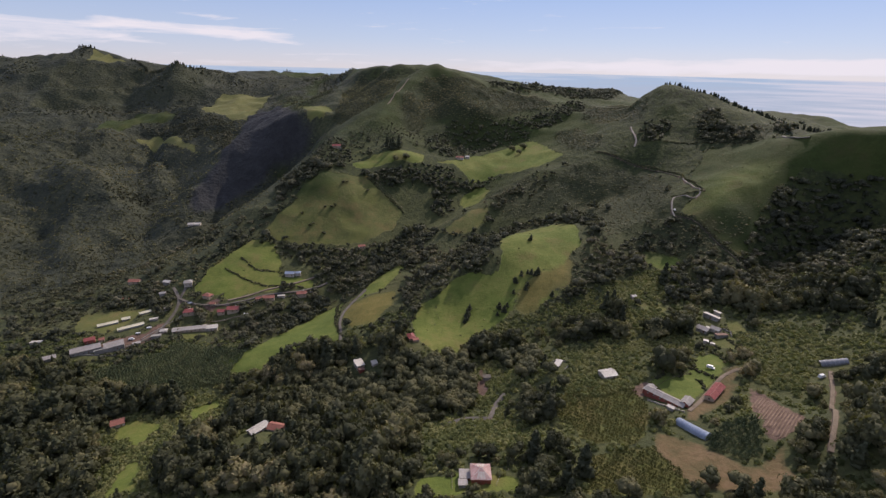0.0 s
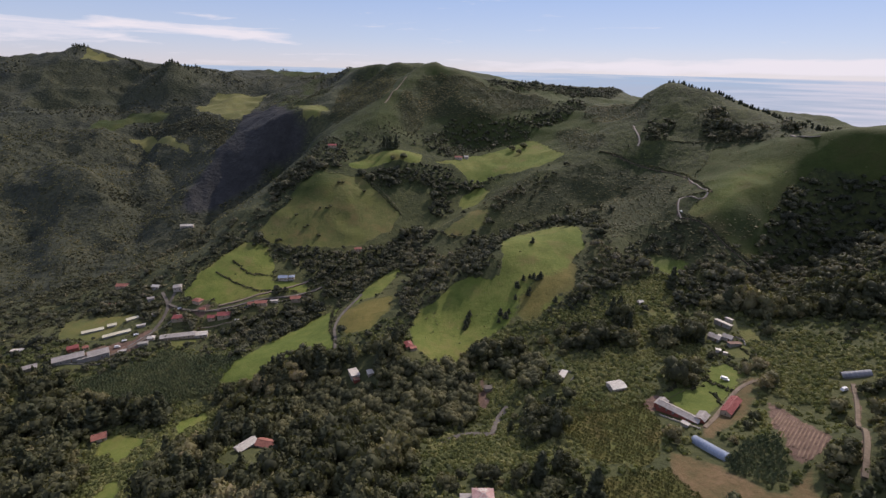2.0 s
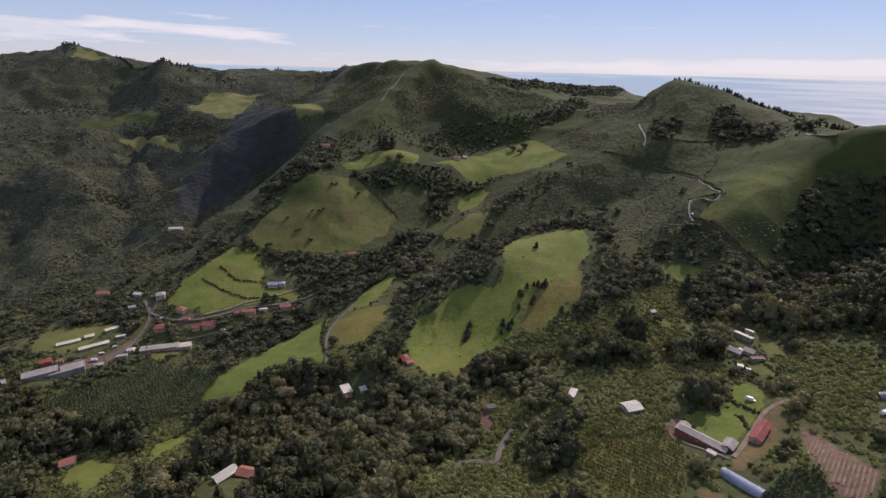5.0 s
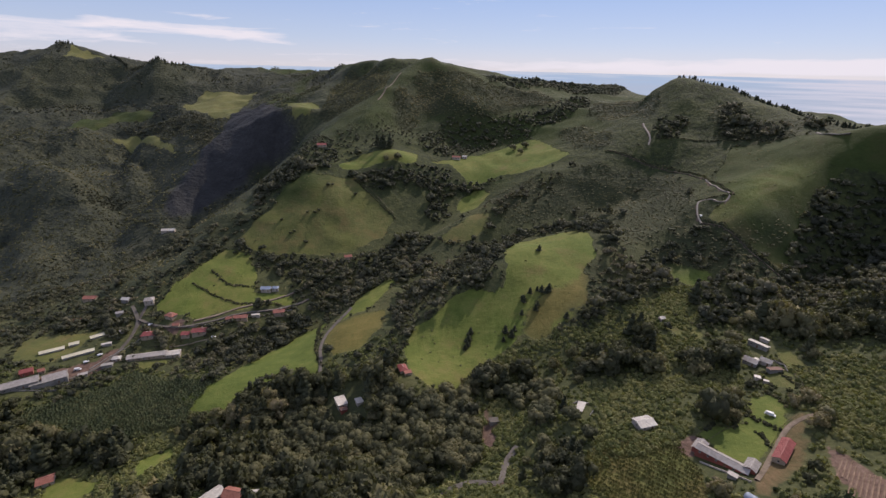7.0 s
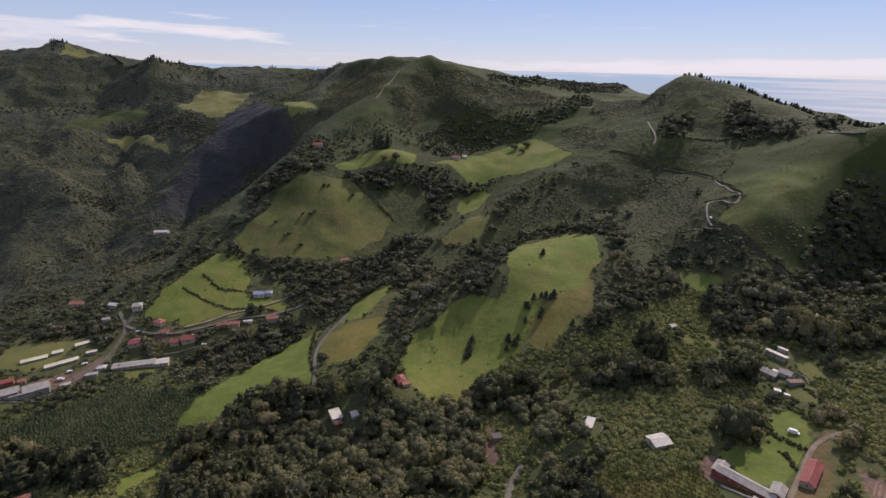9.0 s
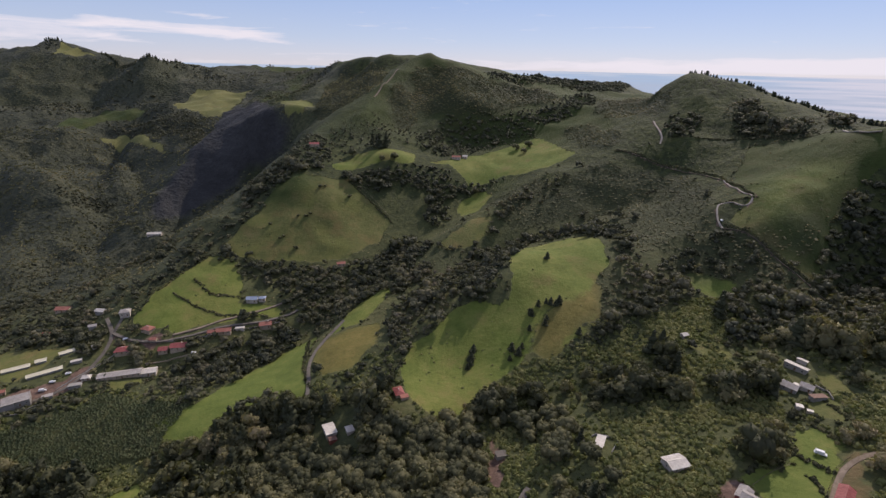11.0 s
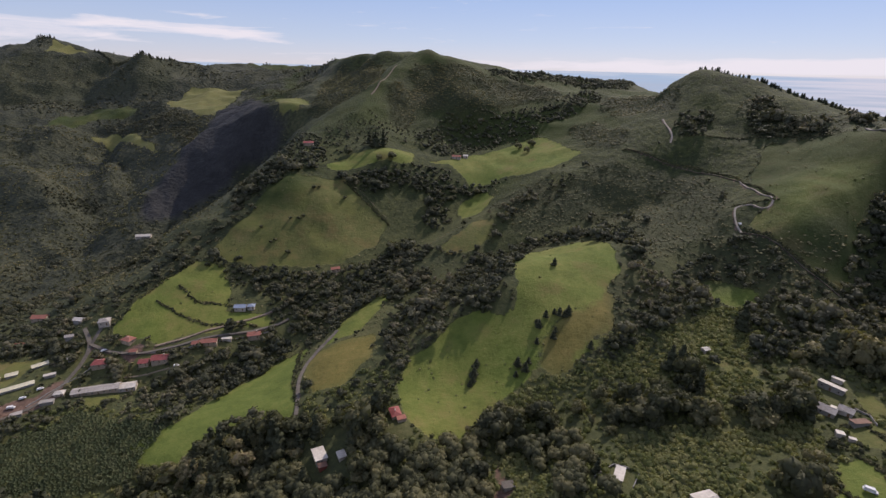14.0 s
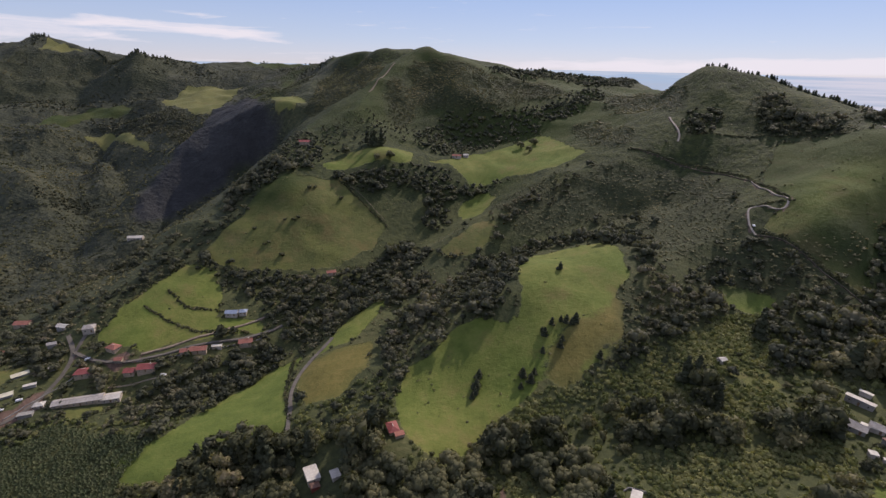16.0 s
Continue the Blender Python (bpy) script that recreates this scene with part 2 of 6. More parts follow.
LAND_MAT = ground_material()
LEAF = leaf_material("leaves", (0.0, (0.043, 0.050, 0.027)), (0.35, (0.076, 0.084, 0.040)), (0.62, (0.134, 0.136, 0.062)), (0.85, (0.212, 0.198, 0.093)), (1.0, (0.29, 0.25, 0.14)))
FAR_LEAF = leaf_material("laurel_leaves", (0.0, (0.048, 0.056, 0.036)), (0.35, (0.074, 0.083, 0.048)), (0.62, (0.110, 0.114, 0.064)), (0.85, (0.166, 0.160, 0.092)), (1.0, (0.21, 0.19, 0.12)))
SHRUB = leaf_material("shrub_leaves", (0.0, (0.046, 0.062, 0.024)), (0.4, (0.100, 0.122, 0.042)), (0.7, (0.158, 0.180, 0.060)), (1.0, (0.25, 0.25, 0.10)), shine=0.3)
NEEDLE = leaf_material("needles", (0.0, (0.032, 0.040, 0.022)), (0.6, (0.056, 0.066, 0.032)), (1.0, (0.085, 0.092, 0.042)), shine=0.1)
BANANA = leaf_material("broad_leaves", (0.0, (0.045, 0.066, 0.032)), (0.55, (0.095, 0.12, 0.055)), (1.0, (0.19, 0.20, 0.10)), shine=0.36)
CROP = leaf_material("crop_leaves", (0.0, (0.075, 0.085, 0.028)), (0.5, (0.145, 0.148, 0.050)), (1.0, (0.26, 0.22, 0.095)), shine=0.4)
BARK = plain("bark", (0.05, 0.038, 0.026), (0.13, 0.10, 0.07), 0.3, 0.9)
ROAD = plain("road_surface", (0.20, 0.175, 0.145), (0.36, 0.32, 0.27), 0.9, 0.9, depth=0.02)
TRACK = plain("dirt_track", (0.14, 0.11, 0.08), (0.27, 0.215, 0.16), 0.9, 0.95, depth=0.03)
# lane surface with the shade of its cut bank put into the colour
LANE_SHADE = plain("shaded_lane", (0.045, 0.04, 0.028), (0.12, 0.10, 0.07), 1.5, 0.95, depth=0.03)
ASPHALT = plain("worn_asphalt", (0.085, 0.074, 0.062), (0.155, 0.138, 0.116), 1.2, 0.85)
WHITE_WALL = plain("white_render", (0.32, 0.28, 0.23), (0.52, 0.46, 0.39), 0.8, 0.8)
RED_WALL = plain("dark_red_render", (0.20, 0.06, 0.045), (0.32, 0.10, 0.07), 0.8, 0.8)
CREAM_WALL = plain("cream_render", (0.30, 0.235, 0.165), (0.46, 0.37, 0.27), 0.8, 0.8)
STONE_WALL = plain("grey_block", (0.20, 0.19, 0.17), (0.34, 0.32, 0.29), 0.6, 0.9)
RED_ROOF = plain("red_roof", (0.20, 0.050, 0.044), (0.33, 0.105, 0.095), 0.9, 0.6)
PINK_ROOF = plain("faded_pink_roof", (0.36, 0.20, 0.18), (0.56, 0.40, 0.36), 0.8, 0.8)
CREAM_ROOF = plain("cream_sheeting", (0.46, 0.42, 0.30), (0.66, 0.62, 0.47), 1.0, 0.6)
TILE_ROOF = plain("clay_tiles", (0.22, 0.085, 0.062), (0.36, 0.16, 0.12), 0.7, 0.85)
RUST_ROOF = plain("rusty_sheeting", (0.12, 0.062, 0.045), (0.22, 0.13, 0.095), 0.9, 0.7)
GREY_ROOF = plain("grey_sheeting", (0.25, 0.225, 0.20), (0.42, 0.385, 0.35), 1.2, 0.5)
WHITE_ROOF = plain("white_sheeting", (0.40, 0.36, 0.31), (0.64, 0.60, 0.53), 1.5, 0.5)
BLUE_SHEET = plain("blue_grey_film", (0.20, 0.24, 0.32), (0.32, 0.37, 0.46), 1.0, 0.35)
DULL_SHEET = plain("dull_grey_film", (0.14, 0.15, 0.17), (0.25, 0.26, 0.29), 1.0, 0.5)
FRAME_MAT = plain("painted_frame", (0.30, 0.26, 0.22), (0.5, 0.46, 0.40), 0.2, 0.6)
DOOR_MAT = plain("door_paint", (0.12, 0.07, 0.04), (0.22, 0.14, 0.08), 0.2, 0.6)
METAL = plain("galvanised_metal", (0.35, 0.35, 0.35), (0.5, 0.5, 0.5), 0.2, 0.4, 0.8)
WOOD = plain("weathered_wood", (0.13, 0.10, 0.07), (0.27, 0.22, 0.16), 0.2, 0.9)
TYRE = plain("rubber", (0.02, 0.02, 0.02), (0.04, 0.04, 0.04), 0.2, 0.9)
CAR_PAINT = plain("white_car_paint", (0.66, 0.66, 0.66), (0.8, 0.8, 0.8), 0.8, 0.3)


def glass_material():
    m, t, s = material("window_glass", 0.08)
    s.inputs["Base Color"].default_value = (0.03, 0.035, 0.04, 1)
    s.inputs["Specular IOR Level"].default_value = 0.6
    return m


GLASS = glass_material()


def sea_glow_material():
    """Far water with small wavy streaks: a glowing backdrop, its haze painted paler towards the horizon."""
    m, t, s = material("sea", 0.5)
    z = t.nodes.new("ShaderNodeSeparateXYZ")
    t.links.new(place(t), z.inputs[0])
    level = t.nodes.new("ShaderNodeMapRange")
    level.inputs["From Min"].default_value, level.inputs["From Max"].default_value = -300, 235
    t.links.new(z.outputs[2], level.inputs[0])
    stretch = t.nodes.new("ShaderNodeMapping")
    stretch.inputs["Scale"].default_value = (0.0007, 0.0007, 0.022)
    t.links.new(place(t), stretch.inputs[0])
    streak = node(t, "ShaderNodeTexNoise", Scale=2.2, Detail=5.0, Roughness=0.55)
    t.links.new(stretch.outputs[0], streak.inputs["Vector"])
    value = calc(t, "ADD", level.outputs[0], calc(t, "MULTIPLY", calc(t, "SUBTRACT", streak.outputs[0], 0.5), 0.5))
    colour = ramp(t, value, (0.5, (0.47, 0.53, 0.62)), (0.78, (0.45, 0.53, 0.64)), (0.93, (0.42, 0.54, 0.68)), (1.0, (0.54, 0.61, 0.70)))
    # whitish haze of low cloud, put into the colour on the right
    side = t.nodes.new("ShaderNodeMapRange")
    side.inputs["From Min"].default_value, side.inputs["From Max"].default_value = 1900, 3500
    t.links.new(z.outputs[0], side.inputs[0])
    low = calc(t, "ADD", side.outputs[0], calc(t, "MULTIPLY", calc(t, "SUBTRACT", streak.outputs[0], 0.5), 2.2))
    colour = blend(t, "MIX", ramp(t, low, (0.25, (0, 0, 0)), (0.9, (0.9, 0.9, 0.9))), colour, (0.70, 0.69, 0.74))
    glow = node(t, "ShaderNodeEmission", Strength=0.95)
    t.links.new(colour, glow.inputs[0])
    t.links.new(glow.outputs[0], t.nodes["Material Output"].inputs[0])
    return m


SEA_GLOW = sea_glow_material()


# ---------------------------------------------------------------- the land
# Heights: crests and valley floors drawn as lines; the slopes hang between them.
LAND_X, LAND_Y, CELL, NX, NY = -2800.0, -900.0, 10.0, 561, 561
STIFF = 0.8  # how far the slopes bend like a plate rather than hang like a cloth
land_lines = []


def crest(*nodes):
    land_lines.append(nodes)


def valley(*nodes):
    land_lines.append(nodes)


# the far skyline and the long slopes under it
crest((-2700, 2150, 235), (-1716, 2000, 250), (-1464, 1900, 256), (-1310, 1850, 272), (-1263, 1836, 296), (-1200, 1825, 274), (-1096, 1800, 240),
      (-950, 1680, 226), (-818, 1580, 242), (-763, 1720, 214), (-640, 1950, 220), (-513, 1900, 215), (-288, 1500, 230), (-164, 1200, 250))
crest((-164, 1200, 250), (-110, 1120, 256), (-69, 1080, 255), (6, 980, 255), (60, 965, 243), (95, 1000, 230), (223, 1200, 219), (345, 1250, 214), (420, 1150, 200))
crest((420, 1150, 196), (370, 950, 198), (310, 830, 200), (337, 768, 238), (378, 720, 222), (411, 653, 202), (475, 600, 180), (600, 560, 200), (1100, 500, 215))
crest((345, 1250, 214), (620, 1400, 166), (878, 1400, 154), (1017, 1400, 151), (1130, 1400, 138), (1215, 1400, 112), (1450, 1500, 60))
valley((520, 950, 120), (800, 1050, 90), (1300, 900, 60))
crest((337, 768, 238), (335, 735, 226), (318, 700, 200))
crest((320, 800, 220), (337, 768, 238), (362, 745, 232))
# right-hand slopes
crest((411, 653, 202), (392, 580, 188), (389, 546, 184), (405, 515, 194), (440, 480, 200), (560, 420, 225), (900, 350, 240))
crest((389, 546, 184), (330, 530, 160), (270, 488, 130), (235, 470, 104))
crest((330, 530, 160), (300, 470, 132), (288, 445, 120), (285, 425, 104))
valley((470, 430, 140), (386, 440, 108), (340, 420, 92), (300, 395, 84), (255, 350, 76))
crest((620, 350, 215), (480, 390, 165), (391, 395, 128), (325, 368, 98), (290, 330, 88))
crest((700, 100, 240), (330, 190, 150), (240, 205, 108), (182, 160, 112), (172, 130, 112), (190, 60, 130), (180, -200, 170))
# the farmed shelf
crest((245, 256, 84), (191, 229, 74), (143, 226, 70), (128, 243, 68), (112, 266, 62), (85, 280, 58))
crest((217, 330, 72), (176, 290, 68), (150, 262, 68))
crest((276, 298, 88), (245, 256, 84), (215, 200, 86))
crest((170, 140, 100), (135, 195, 75), (60, 165, 72), (20, 174, 68), (-50, 190, 50), (-113, 244, 31), (-150, 265, 16))
crest((20, 174, 68), (-20, 110, 75), (-100, 20, 95), (-200, -300, 150))
# gully in the middle, running down to the left-hand valley
valley((165, 405, 72), (105, 352, 48), (60, 335, 38), (36, 318, 30), (20, 285, 30), (-20, 275, 22), (-80, 290, 10), (-140, 310, 0), (-176, 312, -3), (-249, 335, 1))
valley((-249, 335, 1), (-237, 288, -4), (-260, 200, 0), (-300, 60, 20), (-400, -300, 60))
crest((36, 260, 38), (60, 275, 50), (85, 280, 58))
crest((-21, 345, 40), (-63, 334, 20), (-100, 330, 6))
# meadow knoll
crest((-60, 385, 31), (-10, 405, 45), (30, 435, 70), (61, 455, 85), (105, 485, 87), (150, 490, 94), (170, 500, 93))
crest((150, 490, 94), (150, 440, 82), (135, 395, 66))
crest((88, 414, 71), (50, 395, 54), (27, 378, 39), (10, 362, 36))
crest((250, 502, 119), (217, 440, 80), (190, 400, 73), (153, 363, 66), (120, 320, 60))
# long spur with the strip of grass, up to the road
crest((-182, 367, 4), (-125, 365, 14), (-85, 372, 26), (-75, 420, 32), (-55, 470, 38), (-30, 510, 46), (52, 597, 80), (110, 620, 100), (167, 640, 121), (216, 660, 146), (268, 692, 174), (290, 770, 190), (310, 830, 200))
valley((20, 500, 52), (70, 545, 64), (150, 570, 88), (215, 585, 108), (262, 610, 128))
crest((268, 692, 174), (310, 640, 165), (330, 590, 160), (330, 530, 158))
# village floor and the ravine behind the long spur
valley((-620, 330, -60), (-346, 373, 8), (-265, 413, 2), (-226, 428, -2), (-155, 435, -1), (-101, 462, 11), (-95, 500, 22), (-60, 550, 36), (0, 600, 56), (50, 680, 84), (80, 720, 108), (114, 734, 120), (80, 800, 124))
crest((-212, 440, 9), (-166, 502, 26), (-130, 540, 34))
crest((80, 800, 124), (140, 800, 145), (230, 760, 160), (290, 770, 190))
crest((62, 836, 190), (40, 900, 222), (6, 980, 249))
crest((-60, 700, 136), (-20, 740, 128), (30, 790, 124), (80, 800, 124))
# pasture hill and the ridge behind it
crest((-300, 455, 8), (-280, 480, 22), (-264, 560, 49), (-240, 640, 76), (-200, 715, 120), (-165, 800, 142), (-160, 880, 168), (-150, 865, 168))
crest((-200, 715, 120), (-161, 660, 114), (-145, 640, 104), (-130, 620, 92), (-136, 606, 78), (-130, 565, 46))
crest((-161, 660, 114), (-110, 650, 98), (-75, 610, 62))
# the deep side valley on the left, with the steep wall at its head
valley((-205, 905, 142), (-258, 938, 80), (-310, 920, 15), (-360, 862, -22), (-408, 780, -36), (-500, 670, -56), (-620, 570, -66), (-1000, 400, -95), (-1800, 200, -130))
crest((-288, 1500, 230), (-330, 1330, 168), (-385, 1230, 152), (-372, 1090, 160), (-310, 1012, 160), (-262, 975, 164), (-233, 962, 173))
crest((-69, 1080, 258), (-88, 1000, 234), (-112, 930, 202), (-150, 865, 168))
valley((-150, 1150, 218), (-192, 1060, 182), (-222, 990, 166))
crest((-372, 1090, 160), (-425, 1010, 108), (-460, 940, 62), (-482, 880, 26), (-505, 815, -14))
crest((-440, 808, -14), (-424, 794, -12))
crest((-805, 1029, 44), (-689, 964, 16), (-600, 860, -22))
valley((-844, 1143, 34), (-690, 1010, -6), (-590, 930, -24), (-520, 790, -46))
crest((-1036, 1172, 80), (-887, 1039, 42), (-733, 882, -12), (-590, 720, -44))
valley((-897, 958, -8), (-740, 833, -47), (-640, 705, -66))
valley((-858, 1280, 66), (-735, 1200, 40), (-600, 1060, 14), (-540, 960, -6))
valley((-1378, 1630, 190), (-1223, 1510, 146), (-1099, 1420, 106))
crest((-528, 1500, 162), (-681, 1390, 132), (-560, 1250, 110), (-480, 1120, 80))
crest((-681, 1390, 132), (-675, 1161, 64), (-600, 1000, 18))
crest((-1157, 1300, 116), (-888, 1404, 98), (-820, 1200, 64))
crest((-1600, 1500, 150), (-1157, 1300, 112), (-1050, 1190, 84))
crest((-2300, 1300, 160), (-1500, 900, 60), (-1000, 640, -40))
crest((-818, 1580, 242), (-805, 1500, 190), (-795, 1440, 122))
valley((-1010, 1680, 190), (-960, 1520, 122), (-900, 1430, 98))
crest((-1263, 1836, 296), (-1200, 1650, 205), (-1130, 1480, 140))
valley((-2700, 3700, -60), (-500, 3700, -60), (1000, 3000, -60), (2700, 2500, -60))
valley((2700, 1500, -40), (1800, 1300, 0), (1450, 1500, 60))


def hang_land():
    """Slopes between the lines: a sheet stretched over them, coarse first, then fine."""
    z = None
    for level in (16, 8, 4, 2, 1):
        n = (NX - 1) // level + 1
        fixed, total = np.zeros((n, n)), np.zeros((n, n))
        for nodes in land_lines:
            for a, b in zip(nodes, nodes[1:]):
                a, b = np.array(a, float), np.array(b, float)
                k = int(np.hypot(*(b - a)[:2]) / (CELL * level) * 2) + 2
                for s in np.linspace(0, 1, k):
                    p = a + (b - a) * s
                    i, j = round((p[1] - LAND_Y) / (CELL * level)), round((p[0] - LAND_X) / (CELL * level))
                    if 0 <= i < n and 0 <= j < n:
                        fixed[i, j] += 1
                        total[i, j] += p[2]
        if z is None:
            z = np.full((n, n), 60.0)
        else:
            old = np.linspace(0, z.shape[0] - 1, n)
            lo = np.minimum(old.astype(int), z.shape[0] - 2)
            f = old - lo
            z = z[lo] * (1 - f)[:, None] + z[lo + 1] * f[:, None]
            z = z[:, lo] * (1 - f) + z[:, lo + 1] * f
        held, value = fixed > 0, total / np.maximum(fixed, 1)
        for _ in range(900 if level > 2 else 260 if level == 2 else 80):
            z[held] = value[held]
            p = np.pad(z, 2, mode="edge")
            near4 = p[1:-3, 2:-2] + p[3:-1, 2:-2] + p[2:-2, 1:-3] + p[2:-2, 3:-1]
            diag4 = p[1:-3, 1:-3] + p[1:-3, 3:-1] + p[3:-1, 1:-3] + p[3:-1, 3:-1]
            far4 = p[:-4, 2:-2] + p[4:, 2:-2] + p[2:-2, :-4] + p[2:-2, 4:]
            z = z + STIFF * 0.55 * ((8 * near4 - 2 * diag4 - far4) / 20 - z) + (1 - STIFF) * 0.9 * (near4 / 4 - z)
        z[held] = value[held]
    p = np.pad(z, 1, mode="edge")
    z = z * 0.6 + (p[:-2, 1:-1] + p[2:, 1:-1] + p[1:-1, :-2] + p[1:-1, 2:]) * 0.1
    return z


LAND = hang_land()


def hash01(i, j, seed):
    h = (i.astype(np.int64) * 374761393 + j.astype(np.int64) * 668265263 + seed * 974634777) & 0x7FFFFFFF
    h = ((h ^ (h >> 13)) * 1274126177) & 0x7FFFFFFF
    return ((h ^ (h >> 16)) & 0xFFFF) / 65535.0


def grain(x, y, size, seed):
    """Smooth noise from -1 to 1 with lumps of that size."""
    x, y = np.asarray(x, float) / size, np.asarray(y, float) / size
    i, j = np.floor(x), np.floor(y)
    u, v = x - i, y - j
    u, v = u * u * (3 - 2 * u), v * v * (3 - 2 * v)
    a, b = hash01(i, j, seed), hash01(i + 1, j, seed)
    c, d = hash01(i, j + 1, seed), hash01(i + 1, j + 1, seed)
    return 2 * ((a * (1 - u) + b * u) * (1 - v) + (c * (1 - u) + d * u) * v) - 1


def base_height(x, y):
    fx = np.clip((np.asarray(x, float) - LAND_X) / CELL, 1, NX - 3.001)
    fy = np.clip((np.asarray(y, float) - LAND_Y) / CELL, 1, NY - 3.001)
    j, i = fx.astype(int), fy.astype(int)
    u, v = fx - j, fy - i

    def weights(s):
        return ((1 - s) ** 3 / 6, (3 * s ** 3 - 6 * s ** 2 + 4) / 6, (-3 * s ** 3 + 3 * s ** 2 + 3 * s + 1) / 6, s ** 3 / 6)
    wu, wv = weights(u), weights(v)
    return sum(wv[a] * wu[b] * LAND[i + a - 1, j + b - 1] for a in range(4) for b in range(4))


CREASES = []  # sharp spurs (plus) and ravines (minus): rise in metres, half-width, line
CREASES.append((9, 55, [(-30, 1020), (-52, 990), (-72, 945), (-96, 875), (-110, 820)]))
CREASES.append((-14, 45, [(-2, 950), (-11, 921), (-31, 862), (-43, 817)]))
CREASES.append((-16, 70, [(-70, 1060), (-96, 1015), (-130, 955), (-167, 921)]))
CREASES.append((5, 32, [(270, 493), (250, 502), (223, 491), (178, 466)]))
CREASES.append((7, 70, [(262, 458), (296, 478), (334, 484), (372, 508)]))
CREASES.append((-15, 55, [(298, 414), (320, 424), (350, 434), (400, 452)]))
CREASES.append((6, 40, [(199, 640), (122, 655), (77, 630), (39, 588), (7, 565)]))
CREASES.append((-7, 40, [(215, 585), (150, 570), (70, 545)]))
CREASES.append((16, 110, [(-836, 1240), (-811, 1116), (-654, 916), (-564, 853)]))
CREASES.append((-14, 80, [(-700, 1110), (-610, 985), (-540, 905)]))
CREASES.append((-14, 80, [(-900, 1050), (-800, 940), (-700, 850)]))


def creased(x, y):
    rise = np.zeros(x.shape)
    for top, reach, line in CREASES:
        p = np.array(line, float)
        lo, hi = p.min(0) - reach, p.max(0) + reach
        near = (x > lo[0]) & (x < hi[0]) & (y > lo[1]) & (y < hi[1])
        if not near.any():
            continue
        nx, ny = x[near], y[near]
        gap = np.full(nx.shape, 1e9)
        for (ax, ay), (bx, by) in zip(p, p[1:]):
            dx, dy = bx - ax, by - ay
            s = np.clip(((nx - ax) * dx + (ny - ay) * dy) / (dx * dx + dy * dy), 0, 1)
            gap = np.minimum(gap, np.hypot(nx - ax - s * dx, ny - ay - s * dy))
        rise[near] += top * np.clip(1 - gap / reach, 0, 1) ** 1.4
    return rise


def height(x, y):
    x, y = np.asarray(x, float), np.asarray(y, float)
    far = np.clip(0.3 + (y - 350) / 900, 0.1, 1) * np.clip((y - 300) / 80, 0.1, 1) + np.clip((-x - 250) / 400, 0, 1) * 0.7
    fold = 1 - np.abs(grain(x + 0.35 * y, y - 0.3 * x, 150, 3))
    fold2 = 1 - np.abs(grain(x - 0.2 * y, y + 0.4 * x, 60, 4))
    fold3 = 1 - np.abs(grain(x + 0.5 * y, y - 0.1 * x, 30, 8))
    return base_height(x, y) + far * (14 * (fold - 0.6) + 8 * (fold2 - 0.6) + 3 * (fold3 - 0.6)) + 0.7 * grain(x, y, 24, 5) + 0.3 * grain(x, y, 9, 6) + creased(x, y)


# ---------------------------------------------------------------- what grows where
COVERS, ROADS, HEDGES, WOODED, SPARSE, TREE_ROWS = [], [], [], [], [], []


def cover(kind, outline):
    COVERS.append((kind, np.array(outline, float)))


def sparse(outline):
    SPARSE.append(np.array(outline, float))


def wooded(outline):
    WOODED.append(np.array(outline, float))


cover("lush", [(64, 472), (86, 530), (115, 527), (143, 519), (148, 486), (143, 455), (127, 435), (118, 401), (107, 382), (89, 377), (66, 378), (40, 360), (10, 334), (-11, 344), (-23, 383), (-18, 398), (-2, 411), (13, 423), (32, 429), (51, 421), (62, 424), (59, 440)])
cover("fresh", [(-100, 460), (-100, 421), (-89, 376), (-86, 357), (-94, 362), (-109, 366), (-132, 365), (-145, 350), (-151, 339), (-174, 346), (-187, 364), (-168, 380), (-150, 404), (-133, 430), (-118, 448)])
cover("lush", [(-32, 504), (-59, 494), (-82, 467), (-86, 442), (-65, 447), (-47, 470)])
cover("rough", [(-92, 433), (-68, 441), (-44, 448), (-44, 411), (-59, 388), (-79, 383), (-90, 403)])
cover("lush", [(-267, 479), (-259, 510), (-232, 560), (-200, 551), (-185, 516), (-180, 498), (-144, 495), (-137, 483), (-187, 473), (-225, 461), (-248, 463), (-263, 471)])
cover("dry", [(-220, 577), (-199, 607), (-180, 644), (-156, 660), (-105, 665), (-78, 642), (-51, 617), (-60, 587), (-90, 562), (-126, 557), (-167, 553), (-200, 559)])
cover("lush", [(-129, 692), (-100, 718), (-26, 729), (-29, 701), (-83, 690), (-120, 680)])
cover("lush", [(-9, 722), (53, 759), (99, 777), (131, 795), (154, 778), (178, 695), (137, 678), (88, 696), (42, 691), (32, 706), (22, 725)])
cover("lush", [(31, 658), (54, 683), (71, 660), (50, 623), (30, 635)])
cover("dry", [(2, 552), (41, 590), (63, 587), (55, 563), (17, 543)])
cover("lush", [(-654, 1351), (-651, 1483), (-505, 1486), (-484, 1348), (-477, 1213), (-559, 1275)])
cover("lush", [(-327, 1119), (-217, 1005), (-229, 953), (-260, 966)])
cover("lush", [(-794, 1256), (-728, 1266), (-579, 1132), (-553, 1098), (-735, 1227)])
cover("lush", [(-1236, 1836), (-1087, 1771), (-1200, 1739)])
cover("dry", [(332, 600), (366, 571), (386, 553), (416, 556), (411, 509), (396, 480), (372, 489), (344, 480), (316, 457), (295, 431), (287, 412), (273, 419), (257, 451), (249, 477), (271, 491), (282, 541)])
